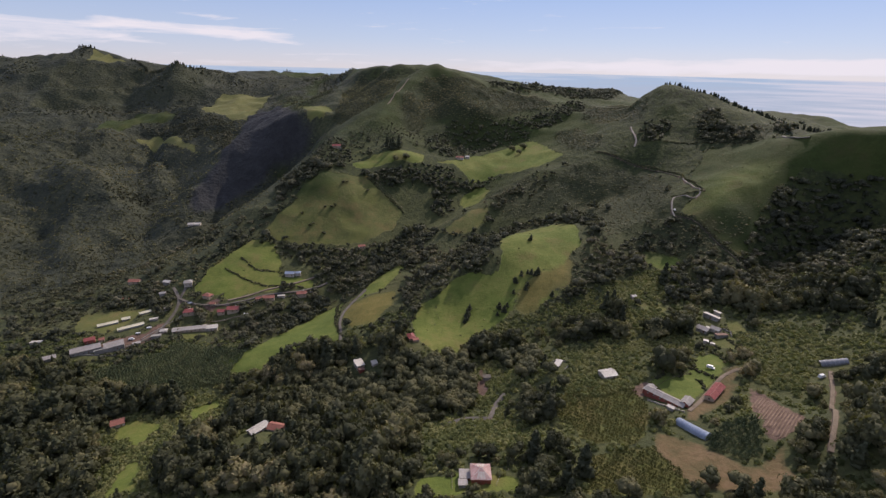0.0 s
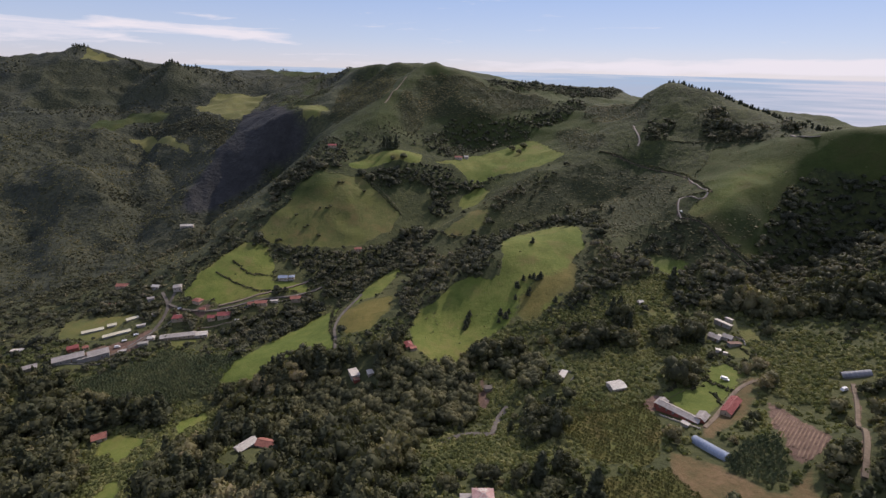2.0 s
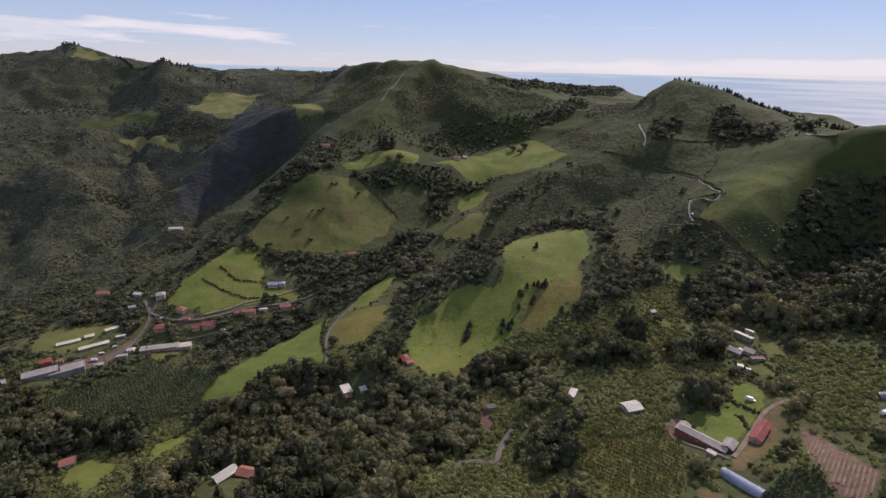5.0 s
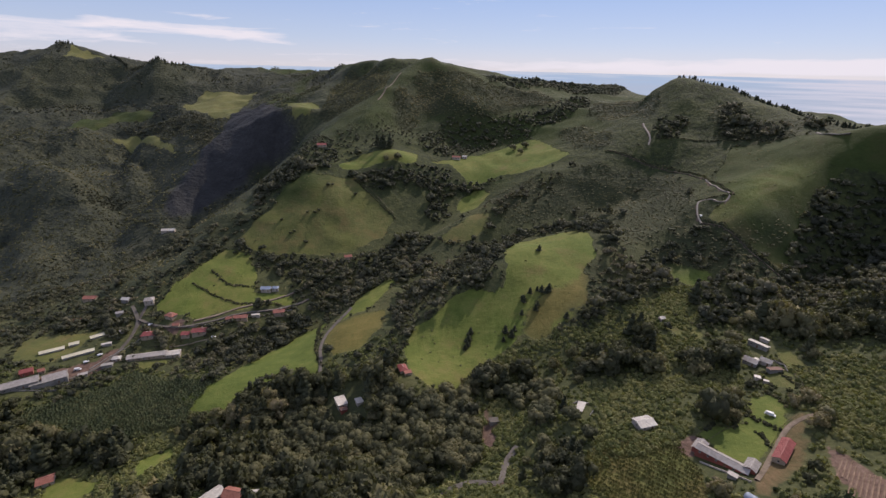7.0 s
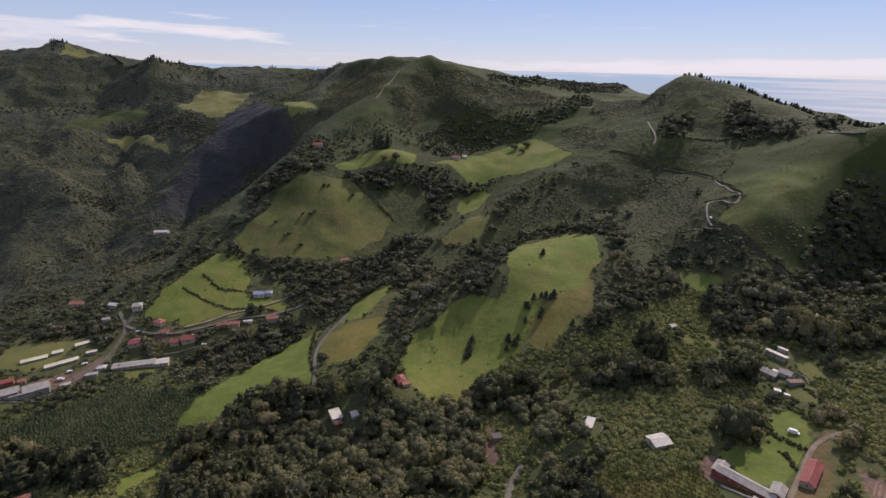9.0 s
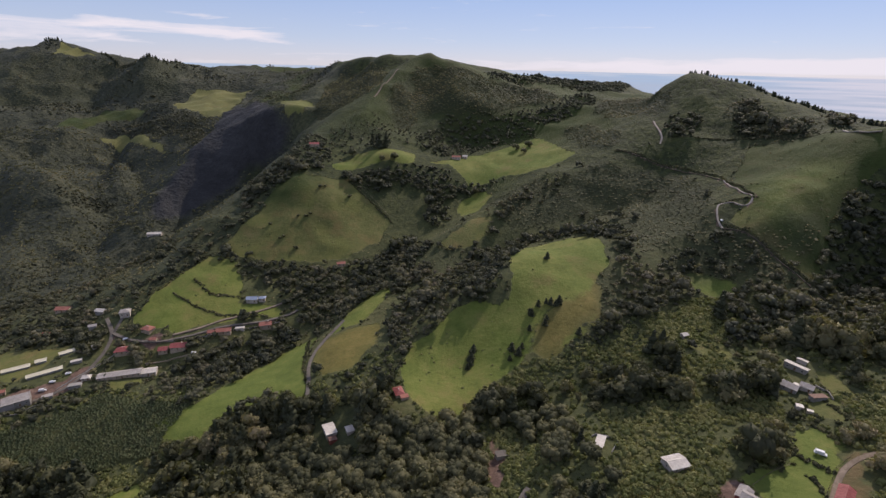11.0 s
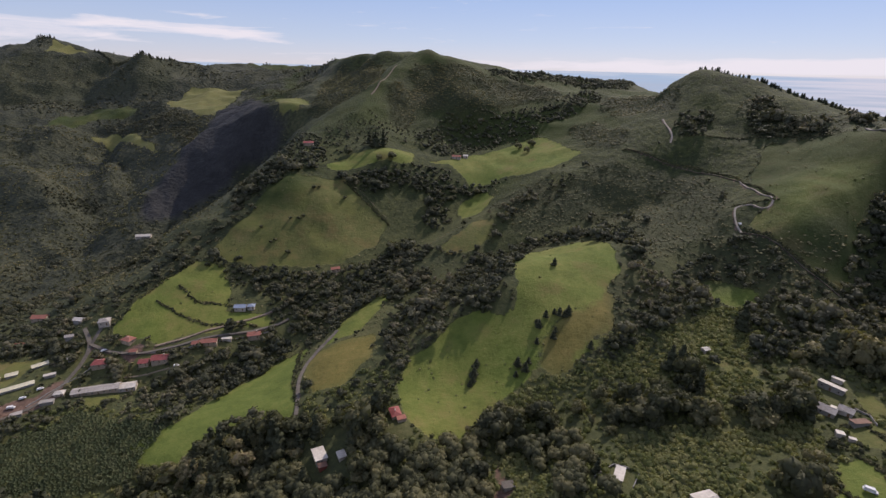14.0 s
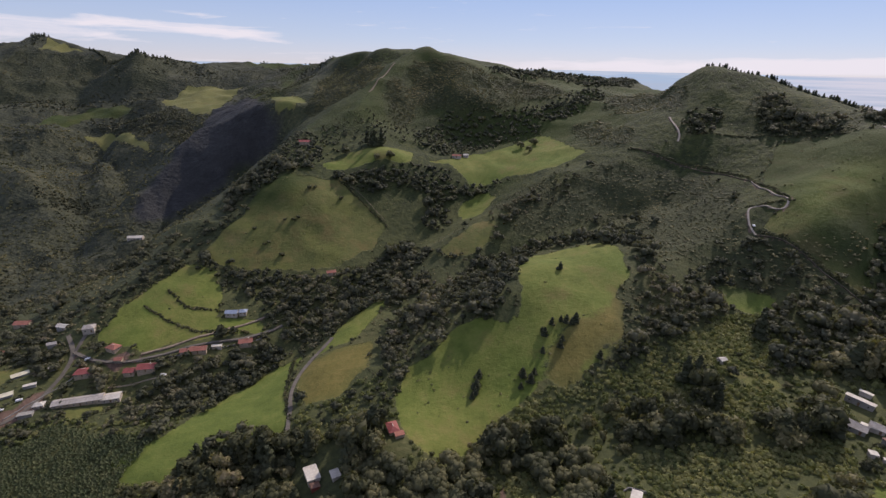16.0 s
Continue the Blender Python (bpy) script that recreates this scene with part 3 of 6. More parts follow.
cover("fresh", [(203, 448), (221, 441), (227, 419), (214, 409), (205, 425)])
cover("dry", [(156, 390), (179, 390), (185, 366), (185, 347), (171, 344), (165, 365), (157, 380)])
cover("thicket", [(92, 319), (141, 312), (186, 303), (173, 288), (126, 287), (95, 296)])
cover("fresh", [(137, 249), (163, 264), (165, 245), (144, 233), (137, 241)])
cover("fresh", [(169, 277), (192, 285), (194, 266), (180, 258)])
cover("straw", [(120, 204), (136, 189), (138, 168), (145, 165), (162, 176), (146, 149), (133, 152), (116, 158), (110, 170), (110, 190)])
cover("crop", [(77, 188), (109, 193), (113, 166), (104, 153), (69, 162)])
cover("banana", [(147, 202), (168, 207), (158, 178), (142, 169), (136, 189)])
cover("banana", [(-293, 348), (-237, 393), (-172, 376), (-176, 335), (-216, 321), (-269, 326)])
cover("lush", [(-8, 184), (41, 176), (41, 163), (-7, 169)])
cover("lush", [(-190, 306), (-169, 319), (-169, 303), (-178, 287)])
cover("lush", [(-197, 222), (-189, 236), (-162, 202), (-178, 201)])
cover("lush", [(-241, 296), (-195, 284), (-199, 257), (-223, 272)])
cover("dry", [(-377, 446), (-301, 451), (-314, 406), (-353, 406)])
cover("dry", [(198, 302), (209, 304), (215, 301), (209, 283), (203, 283), (197, 291)])
cover("thicket", [(-7, 246), (39, 244), (58, 220), (49, 204), (3, 214)])
cover("earth", [(34, 321), (41, 283), (33, 277), (30, 290)])
cover("thicket", [(207, 269), (241, 257), (214, 226), (193, 239)])
cover("earth", [(-314, 370), (-305, 373), (-278, 393), (-269, 410), (-269, 419), (-276, 423), (-283, 412), (-296, 401), (-307, 392), (-311, 381)])
cover("earth", [(-236, 442), (-229, 455), (-233, 458), (-243, 451), (-250, 452), (-243, 447)])
ROADS.append(("village_road", [(-306, 375), (-281, 395), (-274, 410), (-274, 424), (-273, 445), (-276, 461), (-289, 475)]))
ROADS.append(("village_lane", [(-276, 461), (-276, 475), (-276, 487)]))
ROADS.append(("valley_lane", [(-276, 461), (-255, 452), (-237, 450), (-217, 456)] + [(-136, 482), (-125, 491)]))
ROADS.append(("upper_path", [(-224, 459), (-199, 469), (-168, 483), (-141, 499)]))
ROADS.append(("lower_lane", [(-83, 355), (-87, 378), (-93, 400), (-93, 421), (-86, 442), (-77, 461)]))
ROADS.append(("hill_lane", [(283, 402), (266, 421), (255, 452), (242, 474)]))
ROADS.append(("hill_road", [(242, 474), (244, 489), (251, 504), (259, 502), (264, 483), (275, 492), (275, 518), (284, 555)]))
ROADS.append(("hill_lane", [(284, 555), (271, 607), (230, 647), (215, 665)]))
ROADS.append(("upper_road", [(259, 651), (265, 660), (266, 683), (269, 700)]))
ROADS.append(("ridge_track", [(-64, 964), (-72, 945), (-96, 875)]))
ROADS.append(("ridge_road", [(390, 558), (384, 530), (391, 518)]))
ROADS.append(("centre_lane", [(2, 241), (21, 249), (34, 241), (39, 262), (47, 272)]))
ROADS.append(("farm_track", [(169, 161), (176, 170), (223, 223), (238, 245)]))
ROADS.append(("farm_drive", [(143, 221), (150, 227), (167, 243), (181, 256), (195, 262), (206, 262)]))
cover("thicket", [(92, 294), (145, 279), (126, 249), (82, 239)])
cover("thicket", [(36, 219), (79, 227), (74, 198), (39, 200)])
cover("thicket", [(219, 309), (283, 267), (258, 243), (207, 269)])
wooded([(236, 230), (266, 244), (167, 134), (155, 141)])
cover("thicket", [(106, 377), (156, 400), (200, 416), (202, 394), (140, 364), (108, 364)])
wooded([(-134, 477), (-166, 457), (-196, 440), (-192, 400), (-138, 402), (-105, 457)])
cover("thicket", [(30, 327), (48, 324), (48, 272), (38, 240), (28, 247)])
cover("thicket", [(40, 358), (66, 375), (92, 375), (110, 380), (109, 367), (74, 355), (49, 351)])
cover("straw", [(137, 216), (169, 243), (193, 264), (198, 264), (172, 238), (143, 211)])
wooded([(-160, 358), (-127, 386), (-86, 365), (-62, 339), (-37, 367), (-21, 352), (21, 327), (19, 273), (-68, 276), (-139, 325)])
wooded([(254, 404), (298, 437), (358, 479), (406, 476), (431, 463), (350, 348), (314, 393)])
wooded([(-296, 326), (-216, 321), (-163, 328), (-121, 278), (-104, 194), (-235, 227)])
wooded([(-1041, 1737), (-741, 1700), (-709, 1643), (-833, 1556), (-1016, 1705)])
wooded([(-1282, 1770), (-1264, 1831), (-1229, 1819), (-1234, 1749)])
wooded([(83, 971), (318, 1151), (498, 1312), (292, 934), (182, 972), (92, 955)])
wooded([(-899, 1327), (-730, 1390), (-503, 1213), (-591, 1185), (-792, 1291)])
wooded([(-68, 350), (-55, 370), (-20, 344), (7, 329), (-1, 314), (-59, 322), (-120, 359), (-145, 342), (-132, 373)])
wooded([(-24, 757), (-27, 792), (16, 837), (68, 832), (131, 845), (183, 859), (251, 929), (251, 863), (206, 822), (161, 807), (134, 791), (92, 791), (48, 763), (15, 743)])
wooded([(-110, 677), (-59, 685), (-24, 706), (22, 713), (31, 685), (22, 667), (14, 628), (-7, 611), (-17, 622), (-4, 656), (-26, 667), (-57, 656), (-70, 644), (-93, 662)])
wooded([(26, 693), (61, 706), (85, 685), (66, 676), (44, 676), (28, 671)])
wooded([(-228, 690), (-224, 692), (-196, 705), (-186, 758), (-178, 795), (-147, 764), (-132, 726), (-132, 680), (-159, 660), (-186, 640), (-207, 636), (-221, 614)])
wooded([(-229, 570), (-197, 557), (-165, 552), (-129, 554), (-97, 546), (-68, 558), (-45, 585), (-30, 601), (0, 555), (-17, 534), (-41, 532), (-71, 528), (-99, 519), (-118, 500), (-136, 507), (-158, 524), (-184, 534), (-208, 552)])
wooded([(-140, 499), (-121, 517), (-78, 538), (-41, 532), (-5, 529), (6, 514), (-27, 490), (-58, 474), (-88, 461), (-123, 474)])
wooded([(-35, 457), (-5, 492), (36, 541), (80, 559), (142, 566), (177, 544), (163, 491), (147, 519), (114, 546), (77, 534), (58, 439), (33, 420), (10, 418), (-13, 417), (-22, 399), (-36, 411)])
wooded([(282, 696), (300, 692), (313, 682), (311, 662), (292, 643), (276, 644), (273, 663)])
wooded([(338, 654), (362, 687), (377, 682), (368, 637), (384, 592), (367, 577), (342, 608), (331, 629)])
wooded([(295, 431), (336, 475), (362, 487), (384, 476), (393, 472), (327, 378), (325, 395), (308, 406), (285, 409)])
wooded([(421, 625), (437, 605), (400, 569), (396, 584)])
wooded([(168, 524), (180, 527), (173, 480), (165, 443), (150, 432), (148, 460)])
wooded([(154, 438), (176, 444), (198, 439), (202, 424), (188, 403), (164, 398), (149, 413)])
wooded([(-790, 1285), (-772, 1350), (-684, 1353), (-598, 1292), (-506, 1183), (-425, 979), (-551, 1153), (-597, 1166), (-696, 1251), (-757, 1272)])
wooded([(-1034, 1815), (-739, 1698), (-768, 1649), (-806, 1594), (-995, 1809)])
wooded([(-670, 934), (-665, 964), (-620, 976), (-583, 966), (-587, 941), (-624, 912)])
wooded([(-1121, 1365), (-1052, 1462), (-909, 1484), (-732, 1449), (-684, 1353), (-868, 1414), (-958, 1331), (-1076, 1308)])
cover("brush", [(-75, 874), (-62, 915), (-36, 902), (-29, 849), (-40, 811), (-62, 819)])
wooded([(18, 338), (40, 366), (65, 353), (74, 335), (62, 282), (10, 300)])
wooded([(108, 352), (128, 347), (132, 329), (118, 306), (102, 307), (97, 325)])
wooded([(156, 335), (180, 361), (177, 341), (199, 332), (196, 311), (179, 297), (154, 303)])
wooded([(206, 407), (220, 413), (233, 405), (253, 396), (288, 386), (241, 330), (229, 348), (213, 362), (196, 371)])
wooded([(138, 435), (159, 437), (175, 426), (157, 391), (126, 386), (113, 379), (115, 394), (131, 403)])
cover("dry", [(-887, 1240), (-899, 1323), (-864, 1406), (-731, 1384), (-718, 1330), (-809, 1335), (-842, 1251)])
# the steep wall: no growth, and its shade painted into the ground
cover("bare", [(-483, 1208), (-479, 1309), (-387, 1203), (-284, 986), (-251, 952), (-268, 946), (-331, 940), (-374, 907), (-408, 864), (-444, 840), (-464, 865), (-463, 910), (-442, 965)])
# the peak's two faces: dark cover, partly in place of their shade
cover("brush", [(-39, 975), (26, 963), (86, 953), (175, 942), (210, 881), (68, 831), (-11, 843), (-35, 892)])
cover("brush", [(-214, 956), (-215, 1121), (-187, 1176), (-92, 1064), (-85, 967), (-105, 900), (-148, 869)])
cover("brush", [(-1377, 1709), (-1283, 1723), (-1192, 1722), (-1046, 1742), (-745, 1634), (-690, 1462), (-905, 1477), (-1121, 1365)])
cover("brush", [(170, 653), (199, 649), (215, 621), (199, 592), (174, 595), (163, 618)])
cover("brush", [(186, 785), (213, 781), (231, 712), (216, 680), (192, 700), (181, 744)])
cover("brush", [(339, 672), (362, 687), (392, 606), (396, 584), (367, 555), (339, 603), (325, 629)])
cover("brush", [(62, 629), (118, 647), (171, 643), (221, 630), (270, 591), (240, 547), (190, 529), (146, 579), (82, 571)])
cover("brush", [(170, 443), (221, 473), (244, 472), (275, 413), (254, 412), (229, 435), (198, 439)])
cover("brush", [(150, 471), (149, 445), (130, 401), (113, 386), (98, 376), (105, 390), (126, 412), (140, 446)])
cover("earth", [(117, 246), (128, 253), (134, 249), (122, 237)])
sparse([(-154, 685), (-145, 797), (-114, 823), (-63, 828), (-23, 810), (-25, 757), (-85, 718), (-128, 703)])
sparse([(-265, 506), (-260, 560), (-229, 599), (-207, 636), (-184, 633), (-209, 576), (-229, 561), (-232, 508)])
sparse([(164, 438), (221, 473), (244, 472), (275, 413), (280, 390), (241, 413), (202, 424)])
sparse([(0, 560), (44, 578), (88, 624), (132, 648), (158, 646), (153, 620), (82, 579), (55, 551), (18, 532)])
cover("brush", [(215, 621), (265, 593), (270, 541), (245, 498), (236, 480), (200, 470), (172, 463), (175, 520), (199, 592)])
# outline of the sunlit band painted on the right-hand hill
cover("lit_sward", [(257, 470), (276, 501), (311, 519), (341, 520), (353, 505), (334, 488), (307, 475), (274, 458)])
TREE_ROWS.append([(-1290, 1842), (-1263, 1836), (-1235, 1834)])
TREE_ROWS.append([(-1085, 1795), (-950, 1680), (-818, 1580), (-770, 1700)])
wooded([(45, 234), (57, 259), (82, 260), (94, 253), (91, 232), (74, 218), (56, 221)])
wooded([(102, 339), (119, 341), (140, 327), (136, 304), (113, 293), (98, 310)])
wooded([(153, 392), (170, 401), (160, 353), (142, 345)])
wooded([(296, 380), (320, 379), (332, 333), (289, 280), (284, 310), (263, 324)])
wooded([(192, 251), (216, 271), (225, 269), (207, 248)])
wooded([(167, 180), (182, 188), (178, 173), (164, 157), (160, 164)])
wooded([(62, 173), (68, 193), (76, 204), (77, 187), (73, 173)])
wooded([(44, 175), (48, 192), (55, 206), (56, 191), (52, 174)])
wooded([(30, 326), (44, 362), (61, 353), (50, 283), (35, 287)])
cover("dry", [(386, 553), (416, 556), (470, 560), (560, 520), (620, 430), (540, 410), (450, 440), (396, 480)])
cover("brush", [(255, 875), (317, 869), (310, 748), (286, 708), (252, 757), (230, 815)])
wooded([(-356, 443), (-354, 457), (-341, 482), (-315, 487), (-295, 475), (-283, 459), (-281, 445), (-289, 436), (-307, 452), (-335, 448)])
wooded([(-267, 427), (-263, 436), (-256, 438), (-233, 436), (-225, 433), (-250, 429)])
wooded([(-262, 464), (-260, 471), (-247, 459), (-253, 457)])
cover("fresh", [(199, 444), (216, 445), (230, 423), (228, 413), (215, 413), (203, 425)])
# dark cover painted for the shade of the lower right-hand slope
cover("brush", [(256, 460), (273, 449), (304, 454), (300, 433), (277, 425), (256, 448)])
wooded([(-184, 391), (-188, 407), (-184, 432), (-174, 440), (-152, 451), (-137, 453), (-131, 445), (-145, 431), (-152, 412), (-165, 406), (-174, 394)])
sparse([(-213, 392), (-223, 427), (-215, 441), (-195, 446), (-185, 438), (-188, 407), (-188, 388)])
cover("dry", [(-253, 409), (-232, 418), (-228, 412), (-243, 400)])
# this wood's lowered leaf tone stands in for shade over the near left
wooded([(-384, 360), (-318, 351), (-264, 326), (-202, 321), (-160, 321), (-96, 319), (-29, 283), (-9, 209), (-7, 167), (-264, 220)])
wooded([(-61, 411), (-63, 437), (-51, 446), (-43, 428), (-47, 404)])
sparse([(-300, 395), (-230, 428), (-130, 468), (-130, 500), (-230, 472), (-300, 482)])
cover("thicket", [(102, 356), (118, 372), (142, 385), (166, 390), (175, 378), (160, 354), (137, 351), (117, 347)])
cover("thicket", [(184, 417), (218, 416), (210, 383), (177, 354), (168, 367), (166, 386)])
HEDGES.append([(-231, 523), (-210, 506), (-190, 504), (-182, 502)])
HEDGES.append([(-244, 504), (-217, 491), (-189, 480), (-150, 483)])
HEDGES.append([(-260, 507), (-246, 533), (-231, 558)])
HEDGES.append([(-104, 663), (-77, 640), (-48, 615)])
HEDGES.append([(212, 664), (231, 649), (271, 609), (286, 564), (283, 538), (276, 496)])
HEDGES.append([(244, 478), (255, 453), (268, 425), (284, 404)])
HEDGES.append([(274, 653), (304, 636), (346, 606), (369, 568)])
HEDGES.append([(166, 271), (177, 254)])
HEDGES.append([(166, 255), (164, 243)])
HEDGES.append([(209, 302), (208, 279)])
HEDGES.append([(199, 305), (189, 290), (195, 273)])
HEDGES.append([(-136, 480), (-189, 458), (-222, 453)])
HEDGES.append([(275, 489), (257, 506), (252, 506)])
HEDGES.append([(-106, 454), (-97, 402), (-85, 371)])
cover("thicket", [(155, 352), (180, 358), (182, 334), (168, 318), (151, 330)])
TREE_ROWS.append([(340, 776), (386, 726), (420, 660), (436, 604), (446, 566)])
cover("earth", [(187, 237), (192, 228), (188, 211), (185, 194), (171, 180), (162, 178), (166, 196), (173, 214)])
cover("crop", [(77, 250), (101, 258), (120, 250), (121, 225), (111, 201), (96, 195), (77, 205), (72, 232)])
cover("rough", [(69, 382), (74, 400), (96, 415), (126, 436), (135, 430), (119, 402), (99, 381), (78, 374)])
cover("thicket", [(239, 312), (256, 311), (265, 295), (251, 282), (230, 285)])
cover("thicket", [(212, 254), (233, 252), (229, 241), (209, 229), (201, 238)])
cover("dry", [(221, 327), (226, 322), (229, 306), (224, 296), (215, 295), (217, 314)])
wooded([(-158, 348), (-157, 382), (-136, 391), (-94, 358), (-76, 359), (-31, 363), (-12, 333), (25, 324), (31, 301), (21, 265), (-16, 261), (-80, 300), (-122, 319), (-157, 333)])
wooded([(90, 312), (103, 350), (133, 352), (142, 322), (141, 302), (114, 297)])
wooded([(119, 380), (150, 390), (200, 413), (252, 414), (296, 398), (313, 363), (316, 335), (296, 311), (265, 323), (246, 323), (238, 353), (223, 358), (187, 361), (139, 346)])
wooded([(149, 384), (173, 374), (199, 364), (188, 342), (149, 331), (121, 337)])
wooded([(217, 223), (228, 230), (170, 169), (167, 171)])
HEDGES.append([(141, 259), (153, 263), (162, 264)])
cover("fresh", [(164, 267), (179, 282), (196, 273), (188, 262), (172, 247), (167, 246)])
cover("thicket", [(-8, 246), (11, 254), (41, 242), (55, 221), (59, 196), (-2, 206)])
cover("thicket", [(44, 309), (57, 308), (56, 272), (41, 242), (33, 249)])
cover("thicket", [(-256, 299), (-188, 295), (-166, 241), (-153, 194), (-189, 204)])
cover("thicket", [(-207, 322), (-162, 325), (-140, 265), (-174, 269)])
cover("fresh", [(133, 252), (150, 262), (166, 262), (172, 250), (160, 238), (150, 232), (140, 242)])
cover("straw", [(146, 222), (152, 216), (166, 226), (184, 243), (178, 247), (162, 237), (152, 230)])


def inside(x, y, outline, margin=0.0):
    """How far in metres a place lies inside an outline (minus: outside)."""
    inn, best = np.zeros(x.shape, bool), np.full(x.shape, 1e9)
    for (ax, ay), (bx, by) in zip(outline, np.roll(outline, -1, 0)):
        dx, dy = bx - ax, by - ay
        s = np.clip(((x - ax) * dx + (y - ay) * dy) / (dx * dx + dy * dy + 1e-9), 0, 1)
        best = np.minimum(best, np.hypot(x - ax - s * dx, y - ay - s * dy))
        cross = (ay > y) != (by > y)
        inn ^= cross & (x < ax + (y - ay) / (dy if dy else 1e-9) * dx)
    return np.where(inn, best, -best)


def covers_at(x, y, kinds):
    """The deepest of the outlines of these kinds, in metres inside."""
    deep = np.full(x.shape, -1e3)
    wx, wy = x + 3 * grain(x, y, 17, 11) + 1.6 * grain(x, y, 6, 13), y + 3 * grain(x, y, 17, 12) + 1.6 * grain(x, y, 6, 14)
    for kind, outline in COVERS:
        if kind in kinds:
            lo, hi = outline.min(0) - 30, outline.max(0) + 30
            near = (x > lo[0]) & (x < hi[0]) & (y > lo[1]) & (y < hi[1])
            if near.any():
                deep[near] = np.maximum(deep[near], inside(wx[near], wy[near], outline))
    return deep


def road_gap(x, y):
    gap = np.full(x.shape, 1e3)
    for _, line in ROADS:
        for (ax, ay), (bx, by) in zip(line, line[1:]):
            dx, dy = bx - ax, by - ay
            s = np.clip(((x - ax) * dx + (y - ay) * dy) / (dx * dx + dy * dy), 0, 1)
            gap = np.minimum(gap, np.hypot(x - ax - s * dx, y - ay - s * dy))
    return gap


def sheet(name, verts, faces, mat, smooth=True):
    me = bpy.data.meshes.new(name)
    verts, faces = np.asarray(verts, np.float32), np.asarray(faces, np.int32)
    k = faces.shape[1]
    me.vertices.add(len(verts))
    me.vertices.foreach_set("co", verts.ravel())
    me.loops.add(faces.size)
    me.loops.foreach_set("vertex_index", faces.ravel())
    me.polygons.add(len(faces))
    me.polygons.foreach_set("loop_start", np.arange(0, faces.size, k, dtype=np.int32))
    me.polygons.foreach_set("use_smooth", np.full(len(faces), smooth) if isinstance(smooth, bool) else smooth)
    me.update()
    me.validate()
    me.materials.append(mat)
    return me


def make_ground():
    ys = [-850.0]
    while ys[-1] < 3600:
        y = ys[-1]
        ys.append(y + (14 if y < 60 else 2.6 if y < 480 else min(2.6 + (y - 480) * 0.0055, 9) if y < 2050 else 45))
    ys = np.array(ys)
    us = np.linspace(-1, 1, 470)
    X = us[None, :] * (360 + 1.08 * np.maximum(ys, 0) + 0.9 * np.maximum(-ys, 0))[:, None]
    Y = np.repeat(ys[:, None], len(us), 1)
    Z = height(X, Y)
    n, m = Y.shape
    idx = np.arange(n * m).reshape(n, m)
    faces = np.stack([idx[:-1, :-1], idx[:-1, 1:], idx[1:, 1:], idx[1:, :-1]], -1).reshape(-1, 4)
    me = sheet("ground", np.stack([X, Y, Z], -1).reshape(-1, 3), faces, LAND_MAT)
    x, y = X.ravel(), Y.ravel()
    col = np.zeros((len(x), 4), np.float32)
    for k, kinds in enumerate((("earth",), ("lush", "fresh"), ("dry", "crop", "rough"))):
        col[:, k] = np.clip(0.5 + covers_at(x, y, kinds) / 5.0, 0, 1)
    col[:, 1] *= 1 - np.clip(0.4 + (covers_at(x, y, ("rough",)) + 4 * grain(x, y, 12, 28)) / 18.0, 0, 1)
    col[:, 1:3] *= (covers_at(x, y, ("bare",)) < 0)[:, None]
    col[:, 0] = np.maximum(col[:, 0], np.clip(1.0 - (road_gap(x, y) - 0.5) / 1.5, 0, 0.65))
    far_grass = np.maximum(np.clip((y - 640) / 200, 0, 1), 0.95 * np.clip((y - 470) / 60, 0, 1) * np.clip((x - 20) / 60, 0, 1)) * np.clip(0.36 + 0.5 * grain(x, y, 160, 21) + 0.3 * grain(x, y, 45, 22), 0, 0.8) * np.clip((x + 430 + 0.28 * (y - 900)) / 120, 0.2, 1)
    col[:, 2] = np.maximum(col[:, 2], far_grass)
    col[:, 3] = np.clip(0.5 + covers_at(x, y, ("straw",)) / 5.0, 0, 1)
    me.attributes.new("cover", "FLOAT_COLOR", "POINT").data.foreach_set("color", col.ravel())
    me.attributes.new("fresh", "FLOAT", "POINT").data.foreach_set("value", np.clip(0.5 + covers_at(x, y, ("fresh",)) / 8.0, 0, 1).astype(np.float32) * (covers_at(x, y, ("fresh",)) > -6))
    me.attributes.new("wall_shade", "FLOAT", "POINT").data.foreach_set("value", np.clip(0.5 + covers_at(x, y, ("bare",)) / 14.0, 0, 1).astype(np.float32))
    me.attributes.new("brush", "FLOAT", "POINT").data.foreach_set("value", np.clip(0.5 + (covers_at(x, y, ("brush",)) + 7 * grain(x, y, 23, 26)) / 16.0, 0, 1).astype(np.float32))
    me.attributes.new("lit_sward", "FLOAT", "POINT").data.foreach_set("value", np.clip(0.35 + (covers_at(x, y, ("lit_sward",)) + 5 * grain(x, y, 19, 27)) / 36.0, 0, 1).astype(np.float32))
    me.attributes.new("rough", "FLOAT", "POINT").data.foreach_set("value", np.clip(0.5 + covers_at(x, y, ("rough",)) / 16.0, 0, 1).astype(np.float32))
    me.attributes.new("moor", "FLOAT", "POINT").data.foreach_set("value", np.clip((-x - 120 + 60 * grain(x, y, 80, 25)) / 160, 0, 1).astype(np.float32))
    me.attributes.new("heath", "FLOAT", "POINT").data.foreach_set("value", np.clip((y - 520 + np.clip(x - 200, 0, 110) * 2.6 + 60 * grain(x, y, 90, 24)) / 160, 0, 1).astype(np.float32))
    return tagged(new("ground", me), "hilly ground of dark scrub, meadows and bare earth", "ground", kind="structure")


make_ground()


